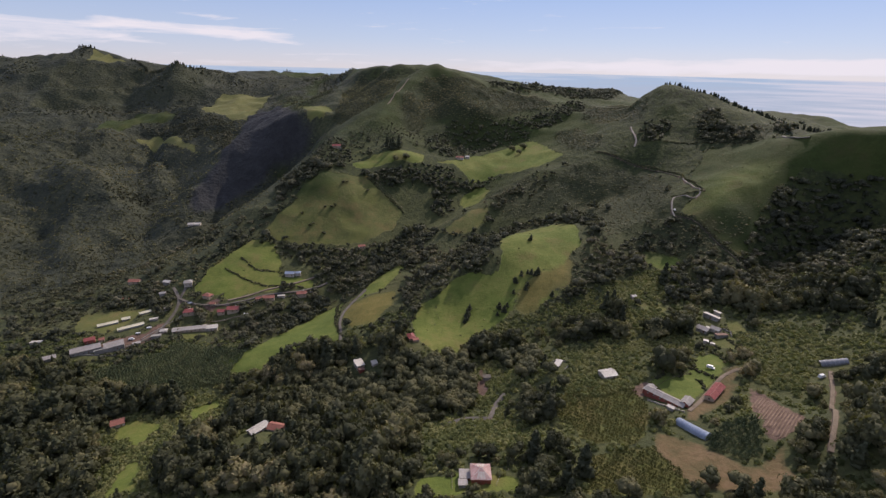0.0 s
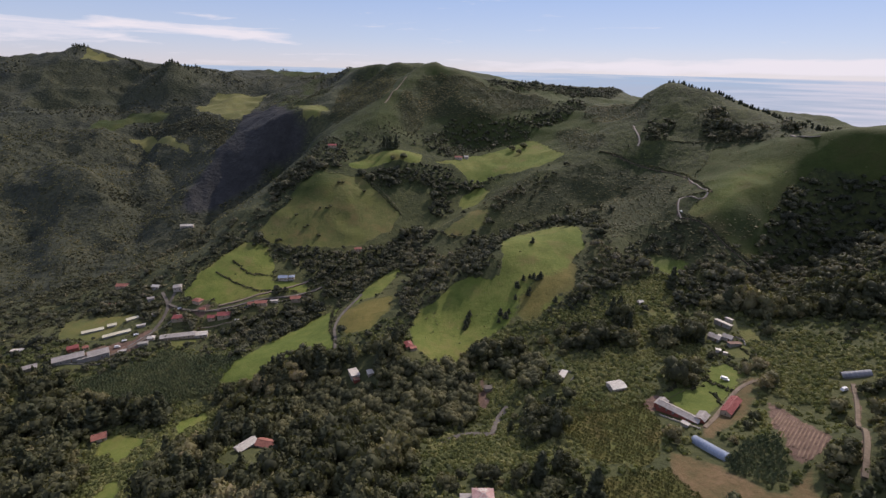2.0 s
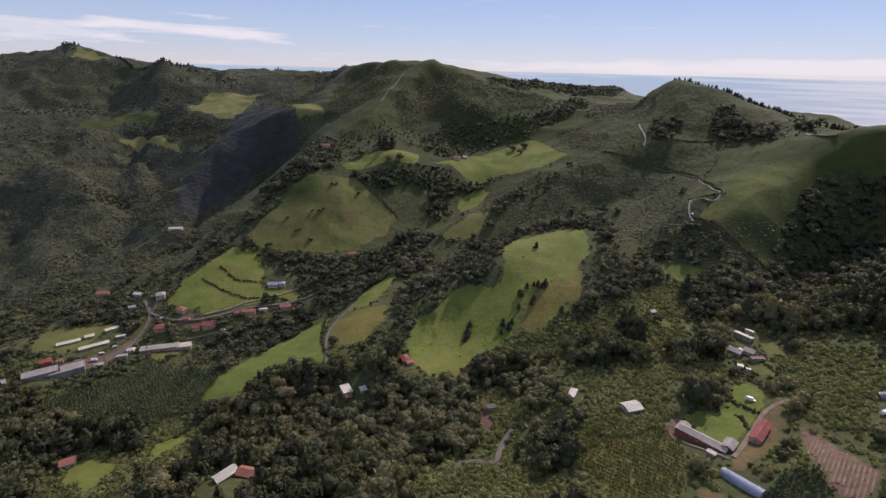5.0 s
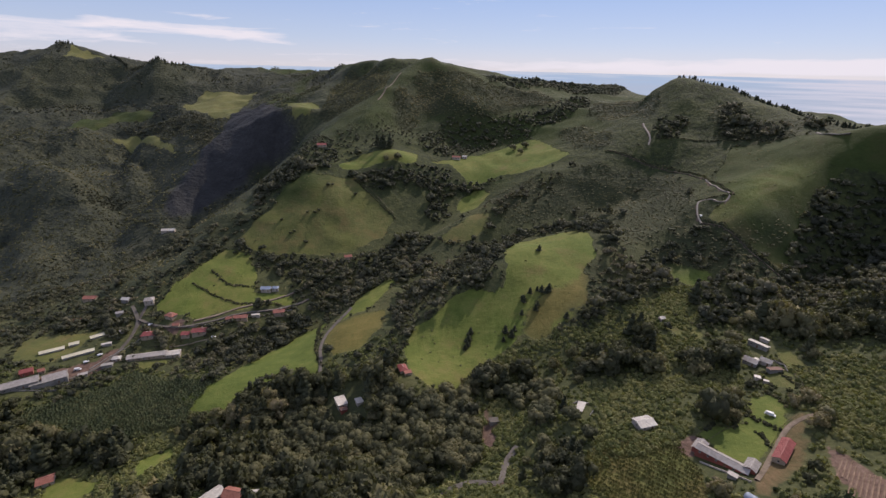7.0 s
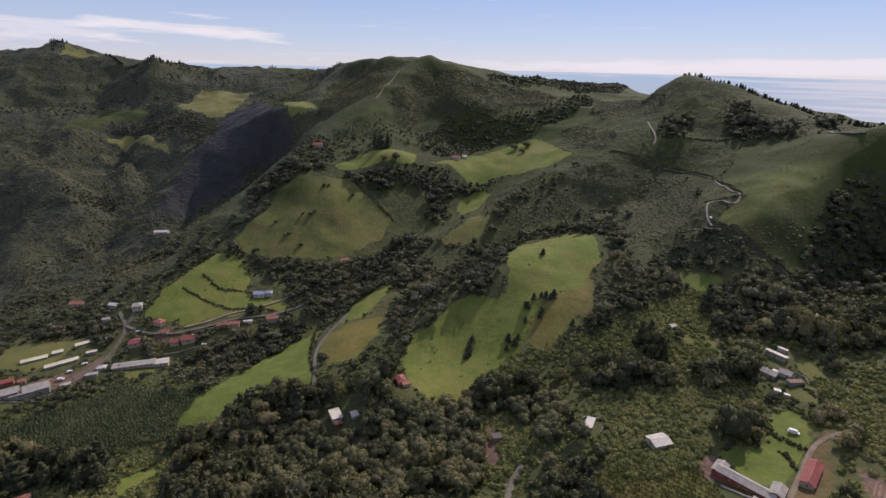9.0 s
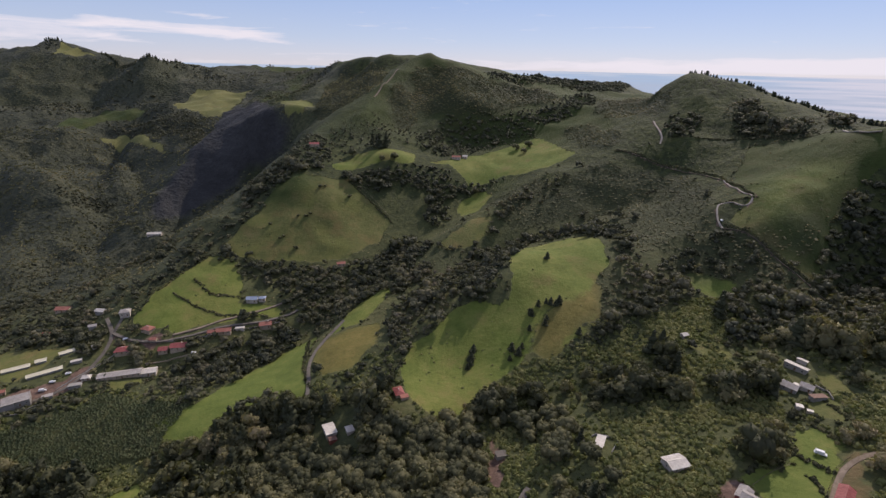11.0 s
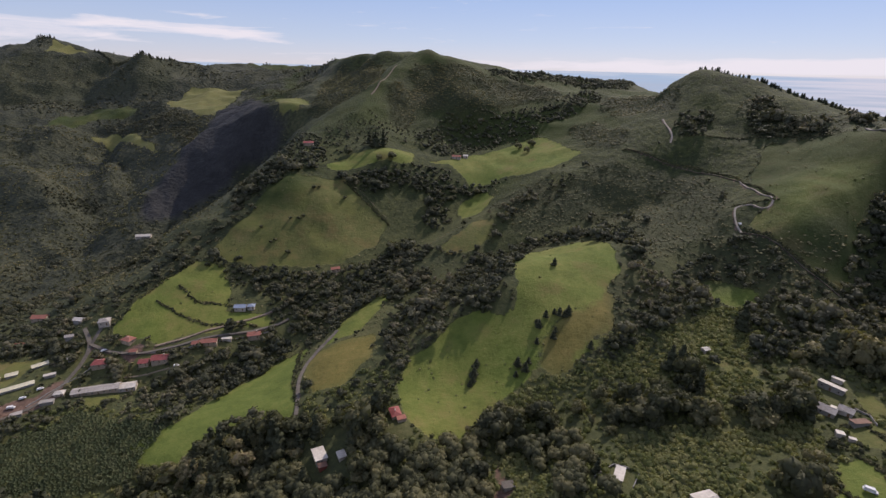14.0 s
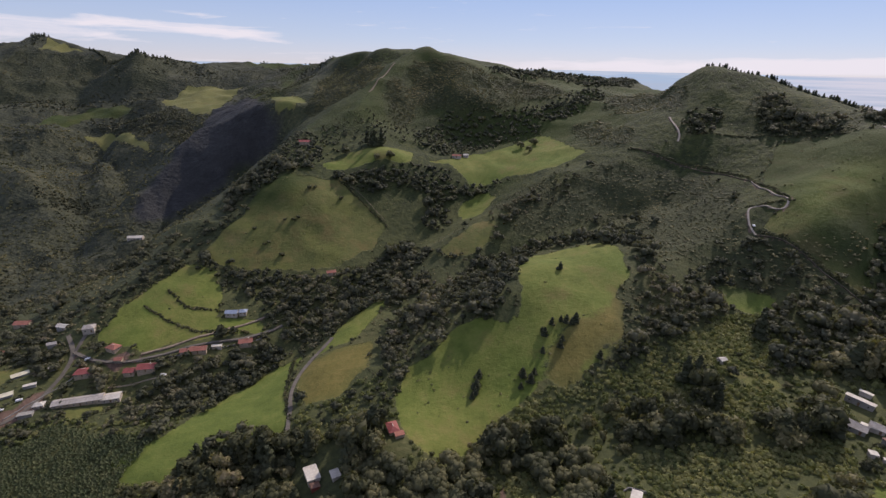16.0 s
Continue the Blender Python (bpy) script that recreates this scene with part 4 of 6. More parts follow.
def make_sea():
    # a backdrop whose rings curve up to the horizon
    rings = ((2600, -330), (3300, -260), (3900, -140), (4300, 0), (4550, 110), (4720, 200), (4780, 226), (4800, 234))
    steps, verts, faces = 96, [], []
    for r, z in rings:
        for k in range(steps + 1):
            a = radians(-78 + 156 * k / steps)
            verts.append((r * math.sin(a), 70 + r * math.cos(a), z))
    for i in range(len(rings) - 1):
        for k in range(steps):
            a = i * (steps + 1) + k
            faces.append((a, a + 1, a + steps + 2, a + steps + 1))
    return tagged(new("water", sheet("water", verts, faces, SEA_GLOW)), "pale blue glowing sea backdrop with haze in its colour, beyond the hills", "sea", kind="structure")


make_sea()


def make_road(name, line, width, mat):
    pts = np.array(line, float)
    for _ in range(3):  # round the corners
        a, b = pts[:-1], pts[1:]
        pts = np.vstack([pts[:1], np.stack([a * 0.75 + b * 0.25, a * 0.25 + b * 0.75], 1).reshape(-1, 2), pts[-1:]])
    d = np.gradient(pts, axis=0)
    d /= np.linalg.norm(d, axis=1, keepdims=True) + 1e-9
    side = np.stack([-d[:, 1], d[:, 0]], 1)
    verts, faces, k = [], [], 5
    for p, s in zip(pts, side):
        top = float(np.max(height(p[0] + s[0] * np.linspace(-0.5, 0.5, 5) * width, p[1] + s[1] * np.linspace(-0.5, 0.5, 5) * width)))
        w = width * (1 + 0.12 * float(grain(p[0], p[1], 9, 31)))
        for f, drop in ((-0.54, 0.8), (-0.5, 0.0), (0.0, -0.08), (0.5, 0.0), (0.54, 0.8)):
            verts.append((p[0] + s[0] * f * w, p[1] + s[1] * f * w, top + 0.25 - drop))
    for i in range(len(pts) - 1):
        for j in range(k - 1):
            a = i * k + j
            faces.append((a, a + 1, a + k + 1, a + k))
    return tagged(new("road", sheet(name, verts, faces, mat, False)), "narrow pale lane cut into the hillside", "road", kind="structure")


for road_name, road_line in ROADS:
    make_road(road_name, road_line, {"hill_road": 1.45, "ridge_track": 1.8, "hill_lane": 1.1, "upper_path": 2.4, "upper_road": 1.8, "ridge_road": 3.0, "farm_track": 1.9, "farm_drive": 2.1, "lower_lane": 2.5, "valley_lane": 2.8, "village_road": 3.0, "village_lane": 2.4, "centre_lane": 3.2}.get(road_name, 3.6), ASPHALT if road_name in ("lower_lane", "village_road", "village_lane", "valley_lane", "centre_lane") else TRACK if road_name in ("ridge_track", "farm_track", "farm_drive", "upper_path") else LANE_SHADE if road_name == "hill_lane" else ROAD)


# ---------------------------------------------------------------- woods and scrub
rng = np.random.default_rng(7)
T = (1 + 5 ** 0.5) / 2
ICO_V = np.array([(-1, T, 0), (1, T, 0), (-1, -T, 0), (1, -T, 0), (0, -1, T), (0, 1, T), (0, -1, -T), (0, 1, -T), (T, 0, -1), (T, 0, 1), (-T, 0, -1), (-T, 0, 1)]) / (1 + T * T) ** 0.5
ICO_F = np.array([(0, 11, 5), (0, 5, 1), (0, 1, 7), (0, 7, 10), (0, 10, 11), (1, 5, 9), (5, 11, 4), (11, 10, 2), (10, 7, 6), (7, 1, 8),
                  (3, 9, 4), (3, 4, 2), (3, 2, 6), (3, 6, 8), (3, 8, 9), (4, 9, 5), (2, 4, 11), (6, 2, 10), (8, 6, 7), (9, 8, 1)])


def leaf_shell(centre, radii, count, size, spread=0.25):
    """Small leaf clumps, each a bent scrap of three corners, on and just off a rounded body."""
    d = rng.normal(size=(count, 3))
    d[:, 2] = np.abs(d[:, 2]) * 1.0 - 0.35 * rng.random(count)
    d /= np.linalg.norm(d, axis=1, keepdims=True)
    c = centre + d * radii * (1 + spread * (rng.random((count, 1)) - 0.35))
    n = d + 0.45 * rng.normal(size=(count, 3))
    n /= np.linalg.norm(n, axis=1, keepdims=True)
    a = np.cross(n, rng.normal(size=(count, 3)))
    a /= np.linalg.norm(a, axis=1, keepdims=True)
    b = np.cross(n, a)
    s = size * (0.6 + 0.8 * rng.random((count, 1)))
    v = np.stack([c - a * s - b * s * 0.5, c + a * s * 0.9 - b * s * 0.6, c + b * s * 1.1 + a * s * 0.2], 1)
    return v.reshape(-1, 3), np.arange(count * 3).reshape(-1, 3)


def joined(pieces):
    """Bodies and leaves in one shape; the bodies are shaded round, the leaves flat."""
    verts, faces, rounded, k = [], [], [], 0
    for v, f in pieces:
        verts.append(v)
        faces.append(f + k)
        rounded.append(np.full(len(f), f is ICO_F))
        k += len(v)
    return np.vstack(verts), np.vstack(faces), np.concatenate(rounded)


def crown_shape(lobes, leaves, size, cores=True, uneven=False, core=0.92):
    """A broad crown about 1 wide and 1 high, its foot at 0: lobes of different size, leafy and open."""
    pieces = []
    for k in range(lobes):
        a = rng.random() * 6.28
        r = 0.0 if k == 0 else 0.24 + 0.1 * rng.random()
        c = np.array([r * math.cos(a), r * math.sin(a), 0.62 if k == 0 else 0.34 + 0.3 * rng.random()])
        radii = np.array([0.30, 0.30, 0.28]) * (0.72 + 0.45 * rng.random())
        if uneven and k:
            r = 0.16 + 0.26 * rng.random()
            c = np.array([r * math.cos(a), r * math.sin(a), 0.26 + 0.46 * rng.random()])
            radii = radii * (0.5 + 0.45 * rng.random())
        if cores:
            pieces.append((c + ICO_V * radii * core * (1 + 0.2 * rng.normal(size=(12, 1))), ICO_F))
        pieces.append(leaf_shell(c, radii, leaves, size))
    return joined(pieces)


def cone_shape(leaves, size):
    pieces = []
    for k in range(7):
        z = 0.14 + k * 0.12
        r = 0.24 * (1 - k / 7.6) * (0.8 + 0.4 * rng.random())
        pieces.append((np.array([0, 0, z]) + ICO_V * np.array([r, r, 0.11]) * (1 + 0.25 * rng.normal(size=(12, 1))), ICO_F))
        pieces.append(leaf_shell(np.array([0, 0, z]), np.array([r * 1.15, r * 1.15, 0.10]), leaves, size))
    return joined(pieces)


def bush_shape(leaves, size):
    c = np.array([0, 0, 0.35])
    a = np.arange(5) * 1.2566
    ring = np.stack([0.46 * np.cos(a), 0.46 * np.sin(a), 0 * a], 1) * (1 + 0.25 * rng.normal(size=(5, 1)))
    body = np.vstack([ring, ring * 0.8 + np.array([0, 0, 0.5]), [[0, 0, 0.8]]])
    f = [(k, (k + 1) % 5, 5 + k) for k in range(5)] + [((k + 1) % 5, 5 + (k + 1) % 5, 5 + k) for k in range(5)] + [(5 + k, 5 + (k + 1) % 5, 10) for k in range(5)]
    return joined([(body, np.array(f)), leaf_shell(c, np.array([0.5, 0.5, 0.5]), leaves, size)])


def low_bush(leaves):
    a = np.arange(4) * 1.5708 + 0.3
    ring = np.stack([0.5 * np.cos(a), 0.5 * np.sin(a), 0 * a], 1) * (1 + 0.25 * rng.normal(size=(4, 1)))
    body = np.vstack([ring, ring * 0.72 + np.array([0, 0, 0.45]), [[0.05, 0, 0.72]]])
    f = [(k, (k + 1) % 4, 4 + k) for k in range(4)] + [(4 + k, 4 + (k + 1) % 4, 8) for k in range(4)]
    return joined([(body, np.array(f)), leaf_shell(np.array([0, 0, 0.32]), np.array([0.5, 0.5, 0.45]), leaves, 0.24)])


def banana_shape():
    """Long arched leaves round a short stem."""
    verts, faces = [], []
    for k in range(8):
        a = k * 0.785 + rng.random() * 0.5
        rise, reach, w = 0.55 + 0.4 * rng.random(), 0.5 + 0.2 * rng.random(), 0.1 + 0.04 * rng.random()
        d, s = np.array([math.cos(a), math.sin(a), 0]), np.array([-math.sin(a), math.cos(a), 0])
        mid, tip = d * reach * 0.55 + np.array([0, 0, 0.35 + rise * 0.6]), d * reach + np.array([0, 0, 0.22 + rise * 0.35])
        i = len(verts)
        verts += [np.array([0, 0, 0.3]), mid + s * w, mid - s * w, tip]
        faces += [(i, i + 1, i + 2), (i + 1, i + 3, i + 2)]
    return np.array(verts), np.array(faces), np.zeros(len(faces), bool)


NEAR_CROWNS = [crown_shape(9, 38, 0.062, uneven=True, core=0.84) for _ in range(8)]
MID_CROWNS = [crown_shape(5, 13, 0.09, uneven=k % 2 == 0, core=0.84) for k in range(8)]
FAR_CROWNS = [crown_shape(2, 4, 0.13) for _ in range(6)]
CONES = [cone_shape(10, 0.06) for _ in range(4)]
SMALL_BUSHES = [low_bush(7) for _ in range(5)]
BUSHES = [bush_shape(16, 0.2) for _ in range(5)]
BANANAS = [banana_shape() for _ in range(5)]


def scatter(name, shapes, x, y, wide, tall, tone, mat, label, category, sink=0.06, lift=None):
    """Plants of these shapes, one at each place, as one mesh."""
    z = height(x, y) - sink * tall + (0 if lift is None else lift)
    turn, pick = rng.random(len(x)) * 6.283, rng.integers(0, len(shapes), len(x))
    all_v, all_f, all_t, all_s, k = [], [], [], [], 0
    for s, (v, f, rounded) in enumerate(shapes):
        at = np.where(pick == s)[0]
        if not len(at):
            continue
        c, d = np.cos(turn[at])[:, None], np.sin(turn[at])[:, None]
        w, h = wide[at][:, None], tall[at][:, None]
        vx = (v[:, 0] * c - v[:, 1] * d) * w + x[at][:, None]
        vy = (v[:, 0] * d + v[:, 1] * c) * w + y[at][:, None]
        vz = v[:, 2] * h + z[at][:, None]
        all_v.append(np.stack([vx, vy, vz], -1).reshape(-1, 3))
        all_f.append((f[None] + (np.arange(len(at)) * len(v))[:, None, None]).reshape(-1, 3) + k)
        all_t.append(np.repeat(tone[at], len(v)))
        all_s.append(np.tile(rounded, len(at)))
        k += len(at) * len(v)
    if not all_v:
        return None
    me = sheet(name, np.vstack(all_v), np.vstack(all_f), mat, np.concatenate(all_s))
    me.attributes.new("tone", "FLOAT", "POINT").data.foreach_set("value", np.concatenate(all_t).astype(np.float32))
    return tagged(new(name, me), label, category, kind="stuff")


CLEAR = []  # (x, y, radius) kept free of growth round buildings


def jittered(x0, x1, y0, y1, step):
    gx, gy = np.meshgrid(np.arange(x0, x1, step), np.arange(y0, y1, step))
    return gx.ravel() + (rng.random(gx.size) - 0.5) * step * 0.95, gy.ravel() + (rng.random(gx.size) - 0.5) * step * 0.95


def open_ground(x, y, edge=0.0, room=0.0):
    free = (covers_at(x, y, ("lush", "fresh", "dry", "earth", "crop", "banana", "thicket", "straw", "bare", "rough")) < edge) & (road_gap(x, y) > 3.6)
    for cx, cy, r in CLEAR:
        free &= np.hypot(x - cx, y - cy) > r + room
    return free


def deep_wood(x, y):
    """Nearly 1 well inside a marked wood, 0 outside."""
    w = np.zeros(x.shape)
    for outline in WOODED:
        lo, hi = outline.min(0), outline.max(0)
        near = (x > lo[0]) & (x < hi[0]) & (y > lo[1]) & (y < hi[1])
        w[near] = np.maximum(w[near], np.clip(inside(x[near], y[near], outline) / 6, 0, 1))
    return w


def woods(x, y):
    """How wooded a place is, 0 to 1: the gullies and the near slopes are thick with trees, the others bushy or grassy."""
    w = 0.24 + 0.38 * grain(x, y, 60, 41) + 0.25 * grain(x, y, 21, 42) - np.clip((y - 560) / 150, 0, 1) * 0.30
    w = w + np.clip((345 - y) / 60, 0, 1) * np.clip(0.16 + 0.5 * grain(x, y, 33, 43), -0.2, 0.6)
    w = np.where((y > 400) & (x > -240), w * np.clip((430 - y) / 30, 0.12, 1), w)
    w = np.where((y > 680) & (x < -240), np.maximum(w * 0.6, np.clip((grain(x, y, 140, 46) + 0.6 * grain(x, y, 50, 47) - 0.5) * 3, 0, 0.85)), w)
    wx, wy = x + 7 * grain(x, y, 30, 44), y + 7 * grain(x, y, 30, 45)
    for outline in WOODED:
        lo, hi = outline.min(0) - 15, outline.max(0) + 15
        near = (x > lo[0]) & (x < hi[0]) & (y > lo[1]) & (y < hi[1])
        w[near] = np.maximum(w[near], np.clip(0.5 + inside(wx[near], wy[near], outline) / 6, 0, 0.97))
    for outline in SPARSE:
        lo, hi = outline.min(0) - 15, outline.max(0) + 15
        near = (x > lo[0]) & (x < hi[0]) & (y > lo[1]) & (y < hi[1])
        w[near] = np.maximum(w[near], np.clip((0.5 + inside(wx[near], wy[near], outline) / 12) * (0.42 + 0.4 * grain(x[near], y[near], 26, 48)), 0, 0.6))
    return np.clip(w, 0, 1)


# ---------------------------------------------------------------- buildings and things
def part(name, bm, mat, parent, label="", smooth=False):
    me = bpy.data.meshes.new(name)
    bm.normal_update()
    for f in bm.faces:
        f.smooth = smooth
    bm.to_mesh(me)
    bm.free()
    me.materials.append(mat)
    ob = new(name, me)
    ob.parent = parent
    if label:
        tagged(ob, label)
    return ob


def box(bm, x0, x1, y0, y1, z0, z1):
    v = [bm.verts.new(p) for p in ((x0, y0, z0), (x1, y0, z0), (x1, y1, z0), (x0, y1, z0), (x0, y0, z1), (x1, y0, z1), (x1, y1, z1), (x0, y1, z1))]
    for f in ((0, 3, 2, 1), (4, 5, 6, 7), (0, 1, 5, 4), (1, 2, 6, 5), (2, 3, 7, 6), (3, 0, 4, 7)):
        bm.faces.new([v[k] for k in f])


def boxes(*dims):
    bm = bmesh.new()
    for d in dims:
        box(bm, *d)
    return bm


def slab(bm, corners, thick):
    """A flat plate: its upper corners, and its thickness downwards."""
    top = [bm.verts.new(c) for c in corners]
    low = [bm.verts.new((c[0], c[1], c[2] - thick)) for c in corners]
    bm.faces.new(top)
    bm.faces.new(low[::-1])
    n = len(corners)
    for k in range(n):
        bm.faces.new((low[k], low[(k + 1) % n], top[(k + 1) % n], top[k]))


def thing(name, x, y, turn, label, category, group="", z=None):
    ob = new(name)
    ob.matrix_world = pose(x, y, float(height(x, y)) if z is None else z, 0, 0, turn)
    ob.empty_display_size = 0.5
    return tagged(ob, label, category, group)


def window(parent, x, y, z, face, wide=0.95, high=1.1):
    """A window on a wall; face: -1 or 1 along y, -2 or 2 along x."""
    def turned(u0, u1, d0, d1, z0, z1):
        s = 1 if face > 0 else -1
        d0, d1 = sorted((s * d0, s * d1))
        return (x + u0, x + u1, y + d0, y + d1, z + z0, z + z1) if abs(face) == 1 else (x + d0, x + d1, y + u0, y + u1, z + z0, z + z1)
    w, h = wide / 2, high / 2
    fr = part("window", boxes(turned(-w, w, -0.04, 0.07, h - 0.09, h), turned(-w, w, -0.04, 0.07, -h, -h + 0.09), turned(-w, -w + 0.09, -0.04, 0.07, -h + 0.09, h - 0.09),
                              turned(w - 0.09, w, -0.04, 0.07, -h + 0.09, h - 0.09), turned(-0.03, 0.03, -0.04, 0.05, -h + 0.09, h - 0.09)), FRAME_MAT, parent)
    part("pane", boxes(turned(-w + 0.09, w - 0.09, -0.02, 0.02, -h + 0.09, h - 0.09)), GLASS, fr)
    part("sill", boxes(turned(-w - 0.08, w + 0.08, 0.0, 0.16, -h - 0.08, -h)), STONE_WALL, fr)


def ribs(parent, a, b, length, step, mat):
    """Raised seams that run down a roof plane from its ridge a=(y, z) to its eave b=(y, z)."""
    n = int(length / step)
    for k in range(n + 1):
        x = -length / 2 + length * k / n
        bm = bmesh.new()
        slab(bm, ((x - 0.05, a[0], a[1] + 0.06), (x + 0.05, a[0], a[1] + 0.06), (x + 0.05, b[0], b[1] + 0.06), (x - 0.05, b[0], b[1] + 0.06)) if b[0] < a[0] else
             ((x + 0.05, a[0], a[1] + 0.06), (x - 0.05, a[0], a[1] + 0.06), (x - 0.05, b[0], b[1] + 0.06), (x + 0.05, b[0], b[1] + 0.06)), 0.05)
        bmesh.ops.recalc_face_normals(bm, faces=bm.faces)
        part("roof_seam", bm, mat, parent)


def house(x, y, turn, long, deep, high, roof, roof_mat, wall_mat, label, category="house", name="house", rise=None, seams=0.0, openings=True, chimney=False, lift=0.0, group="", clear=1.0):
    CLEAR.append((x, y, max(long, deep) * 0.5 * clear + 2.0))
    c, s = math.cos(radians(turn)), math.sin(radians(turn))
    ground = [float(height(x + c * u - s * v, y + s * u + c * v)) for u in (-long / 2, 0, long / 2) for v in (-deep / 2, deep / 2)]
    z = sum(ground) / 6 * 0.8 + max(ground) * 0.2 - 0.2 + lift
    top = thing(name, x, y, turn, label, category, group, z)
    l, d = long / 2, deep / 2
    low = min(ground) - z - 1.0
    high = high * 0.86
    rise = deep * 0.24 if rise is None else rise
    o = 0.45
    bm = bmesh.new()
    if roof == "gable":
        ring = [(-l, -d), (l, -d), (l, d), (-l, d)]
        bot, up = [bm.verts.new((*p, low)) for p in ring], [bm.verts.new((*p, high)) for p in ring]
        ga, gb = bm.verts.new((-l, 0, high + rise)), bm.verts.new((l, 0, high + rise))
        bm.faces.new(bot[::-1])
        bm.faces.new((bot[0], bot[1], up[1], up[0]))
        bm.faces.new((bot[2], bot[3], up[3], up[2]))
        bm.faces.new((bot[1], bot[2], up[2], gb, up[1]))
        bm.faces.new((bot[3], bot[0], up[0], ga, up[3]))
        bm.faces.new((up[0], up[1], gb, ga))
        bm.faces.new((up[2], up[3], ga, gb))
    else:
        box(bm, -l, l, -d, d, low, high)
        if roof == "mono":
            for v in bm.verts:
                if v.co.z > 0 and v.co.y < 0:
                    v.co.z = high + rise * (1 - 0.45 / (deep + 0.9))
    part("wall", bm, wall_mat, top)
    bm = bmesh.new()
    drop = rise * o / d
    ridge, eave = high + rise + 0.2, high - drop + 0.2
    if roof == "gable":
        slab(bm, ((-l - o, -d - o, eave), (l + o, -d - o, eave), (l + o, 0, ridge), (-l - o, 0, ridge)), 0.14)
        slab(bm, ((l + o, d + o, eave), (-l - o, d + o, eave), (-l - o, 0, ridge), (l + o, 0, ridge)), 0.14)
    elif roof == "hip":
        q = max(l - d, 0.2)
        p = [(-l - o, -d - o, eave), (l + o, -d - o, eave), (l + o, d + o, eave), (-l - o, d + o, eave), (-q, 0, ridge), (q, 0, ridge)]
        for f in ((0, 1, 5, 4), (1, 2, 5), (2, 3, 4, 5), (3, 0, 4)):
            slab(bm, [p[k] for k in f], 0.14)
    elif roof == "mono":
        slab(bm, ((-l - o, -d - o, high + rise + 0.15), (l + o, -d - o, high + rise + 0.15), (l + o, d + o, high + 0.15), (-l - o, d + o, high + 0.15)), 0.12)
    else:
        slab(bm, ((-l - 0.2, -d - 0.2, high + 0.2), (l + 0.2, -d - 0.2, high + 0.2), (l + 0.2, d + 0.2, high + 0.2), (-l - 0.2, d + 0.2, high + 0.2)), 0.19)
    r = part("roof", bm, roof_mat, top)
    if roof == "gable":
        part("ridge_cap", boxes((-l - o, l + o, -0.16, 0.16, ridge - 0.02, ridge + 0.07)), roof_mat, r)
        if seams:
            ribs(r, (0, ridge - 0.01), (-d - o, eave - 0.01), long + 0.8, seams, roof_mat)
            ribs(r, (0, ridge - 0.01), (d + o, eave - 0.01), long + 0.8, seams, roof_mat)
    elif roof == "hip":
        q = max(l - d, 0.2)
        part("ridge_cap", boxes((-q, q, -0.14, 0.14, ridge - 0.02, ridge + 0.08)), WHITE_ROOF, r)
    if chimney:
        part("chimney", boxes((l * 0.4, l * 0.4 + 0.7, -0.35, 0.35, high, ridge + 0.9), (l * 0.4 - 0.08, l * 0.4 + 0.78, -0.43, 0.43, ridge + 0.9, ridge + 1.02)), WHITE_WALL, top)
    if openings:
        n = max(2, int(long / 3.4))
        zc = min(1.6, high * 0.58)
        for k in range(n):
            u = -l + long * (k + 0.5) / n
            for side in (-1, 1):
                if side == -1 and k == n // 2:
                    dr = part("door", boxes((u - 0.48, u + 0.48, -d - 0.06, -d + 0.04, 0.0, 2.0)), DOOR_MAT, top)
                    part("door_handle", boxes((u + 0.32, u + 0.40, -d - 0.11, -d - 0.06, 0.95, 1.05)), METAL, dr)
                else:
                    window(top, u, side * d, zc, side, high=min(1.1, high * 0.45))
        for side in (-2, 2):
            window(top, side / 2 * l, 0, zc, side, high=min(1.1, high * 0.45))
    return top


def tunnel(x, y, turn, long, wide, label, film_mat):
    """A growing tunnel: film over hoops, plank ends and a door."""
    CLEAR.append((x, y, long * 0.5))
    top = thing("polytunnel", x, y, turn, label, "polytunnel")
    c, s = math.cos(radians(turn)) * long / 2, math.sin(radians(turn)) * long / 2
    za, zb = float(height(x - c, y - s)), float(height(x + c, y + s))
    top.matrix_world = pose(x, y, (za + zb) / 2 + 0.2, 0, -math.degrees(math.atan2(zb - za, long)), turn)
    n, r, bm = 14, wide / 2, bmesh.new()
    rows = []
    for k in range(13):
        u = -long / 2 + long * k / 12
        sag = 0.0 if k % 2 == 0 else 0.06
        rows.append([bm.verts.new((u, math.cos(math.pi * j / n) * (r - sag), -0.9 if j in (0, n) else math.sin(math.pi * j / n) * (r * 0.95 - sag))) for j in range(n + 1)])
    for a, b in zip(rows, rows[1:]):
        for j in range(n):
            bm.faces.new((a[j], a[j + 1], b[j + 1], b[j]))
    for row in (rows[0][::-1], rows[-1]):
        bm.faces.new(row)
    part("film", bm, film_mat, top, smooth=False)
    for k in range(0, 13, 2):
        u = -long / 2 + long * k / 12
        bm = bmesh.new()
        pa = [(math.cos(math.pi * j / n), max(0.02, math.sin(math.pi * j / n))) for j in range(n + 1)]
        for (c0, s0), (c1, s1) in zip(pa, pa[1:]):
            v = [bm.verts.new((uu, c * (r + 0.03), s * (r * 0.95 + 0.03))) for uu, c, s in ((u - 0.04, c0, s0), (u + 0.04, c0, s0), (u + 0.04, c1, s1), (u - 0.04, c1, s1))]
            bm.faces.new(v)
        part("hoop", bm, METAL, top)
    part("door", boxes((-long / 2 - 0.06, -long / 2 + 0.02, -0.6, 0.6, 0.0, 1.9)), WOOD, top)
    return top


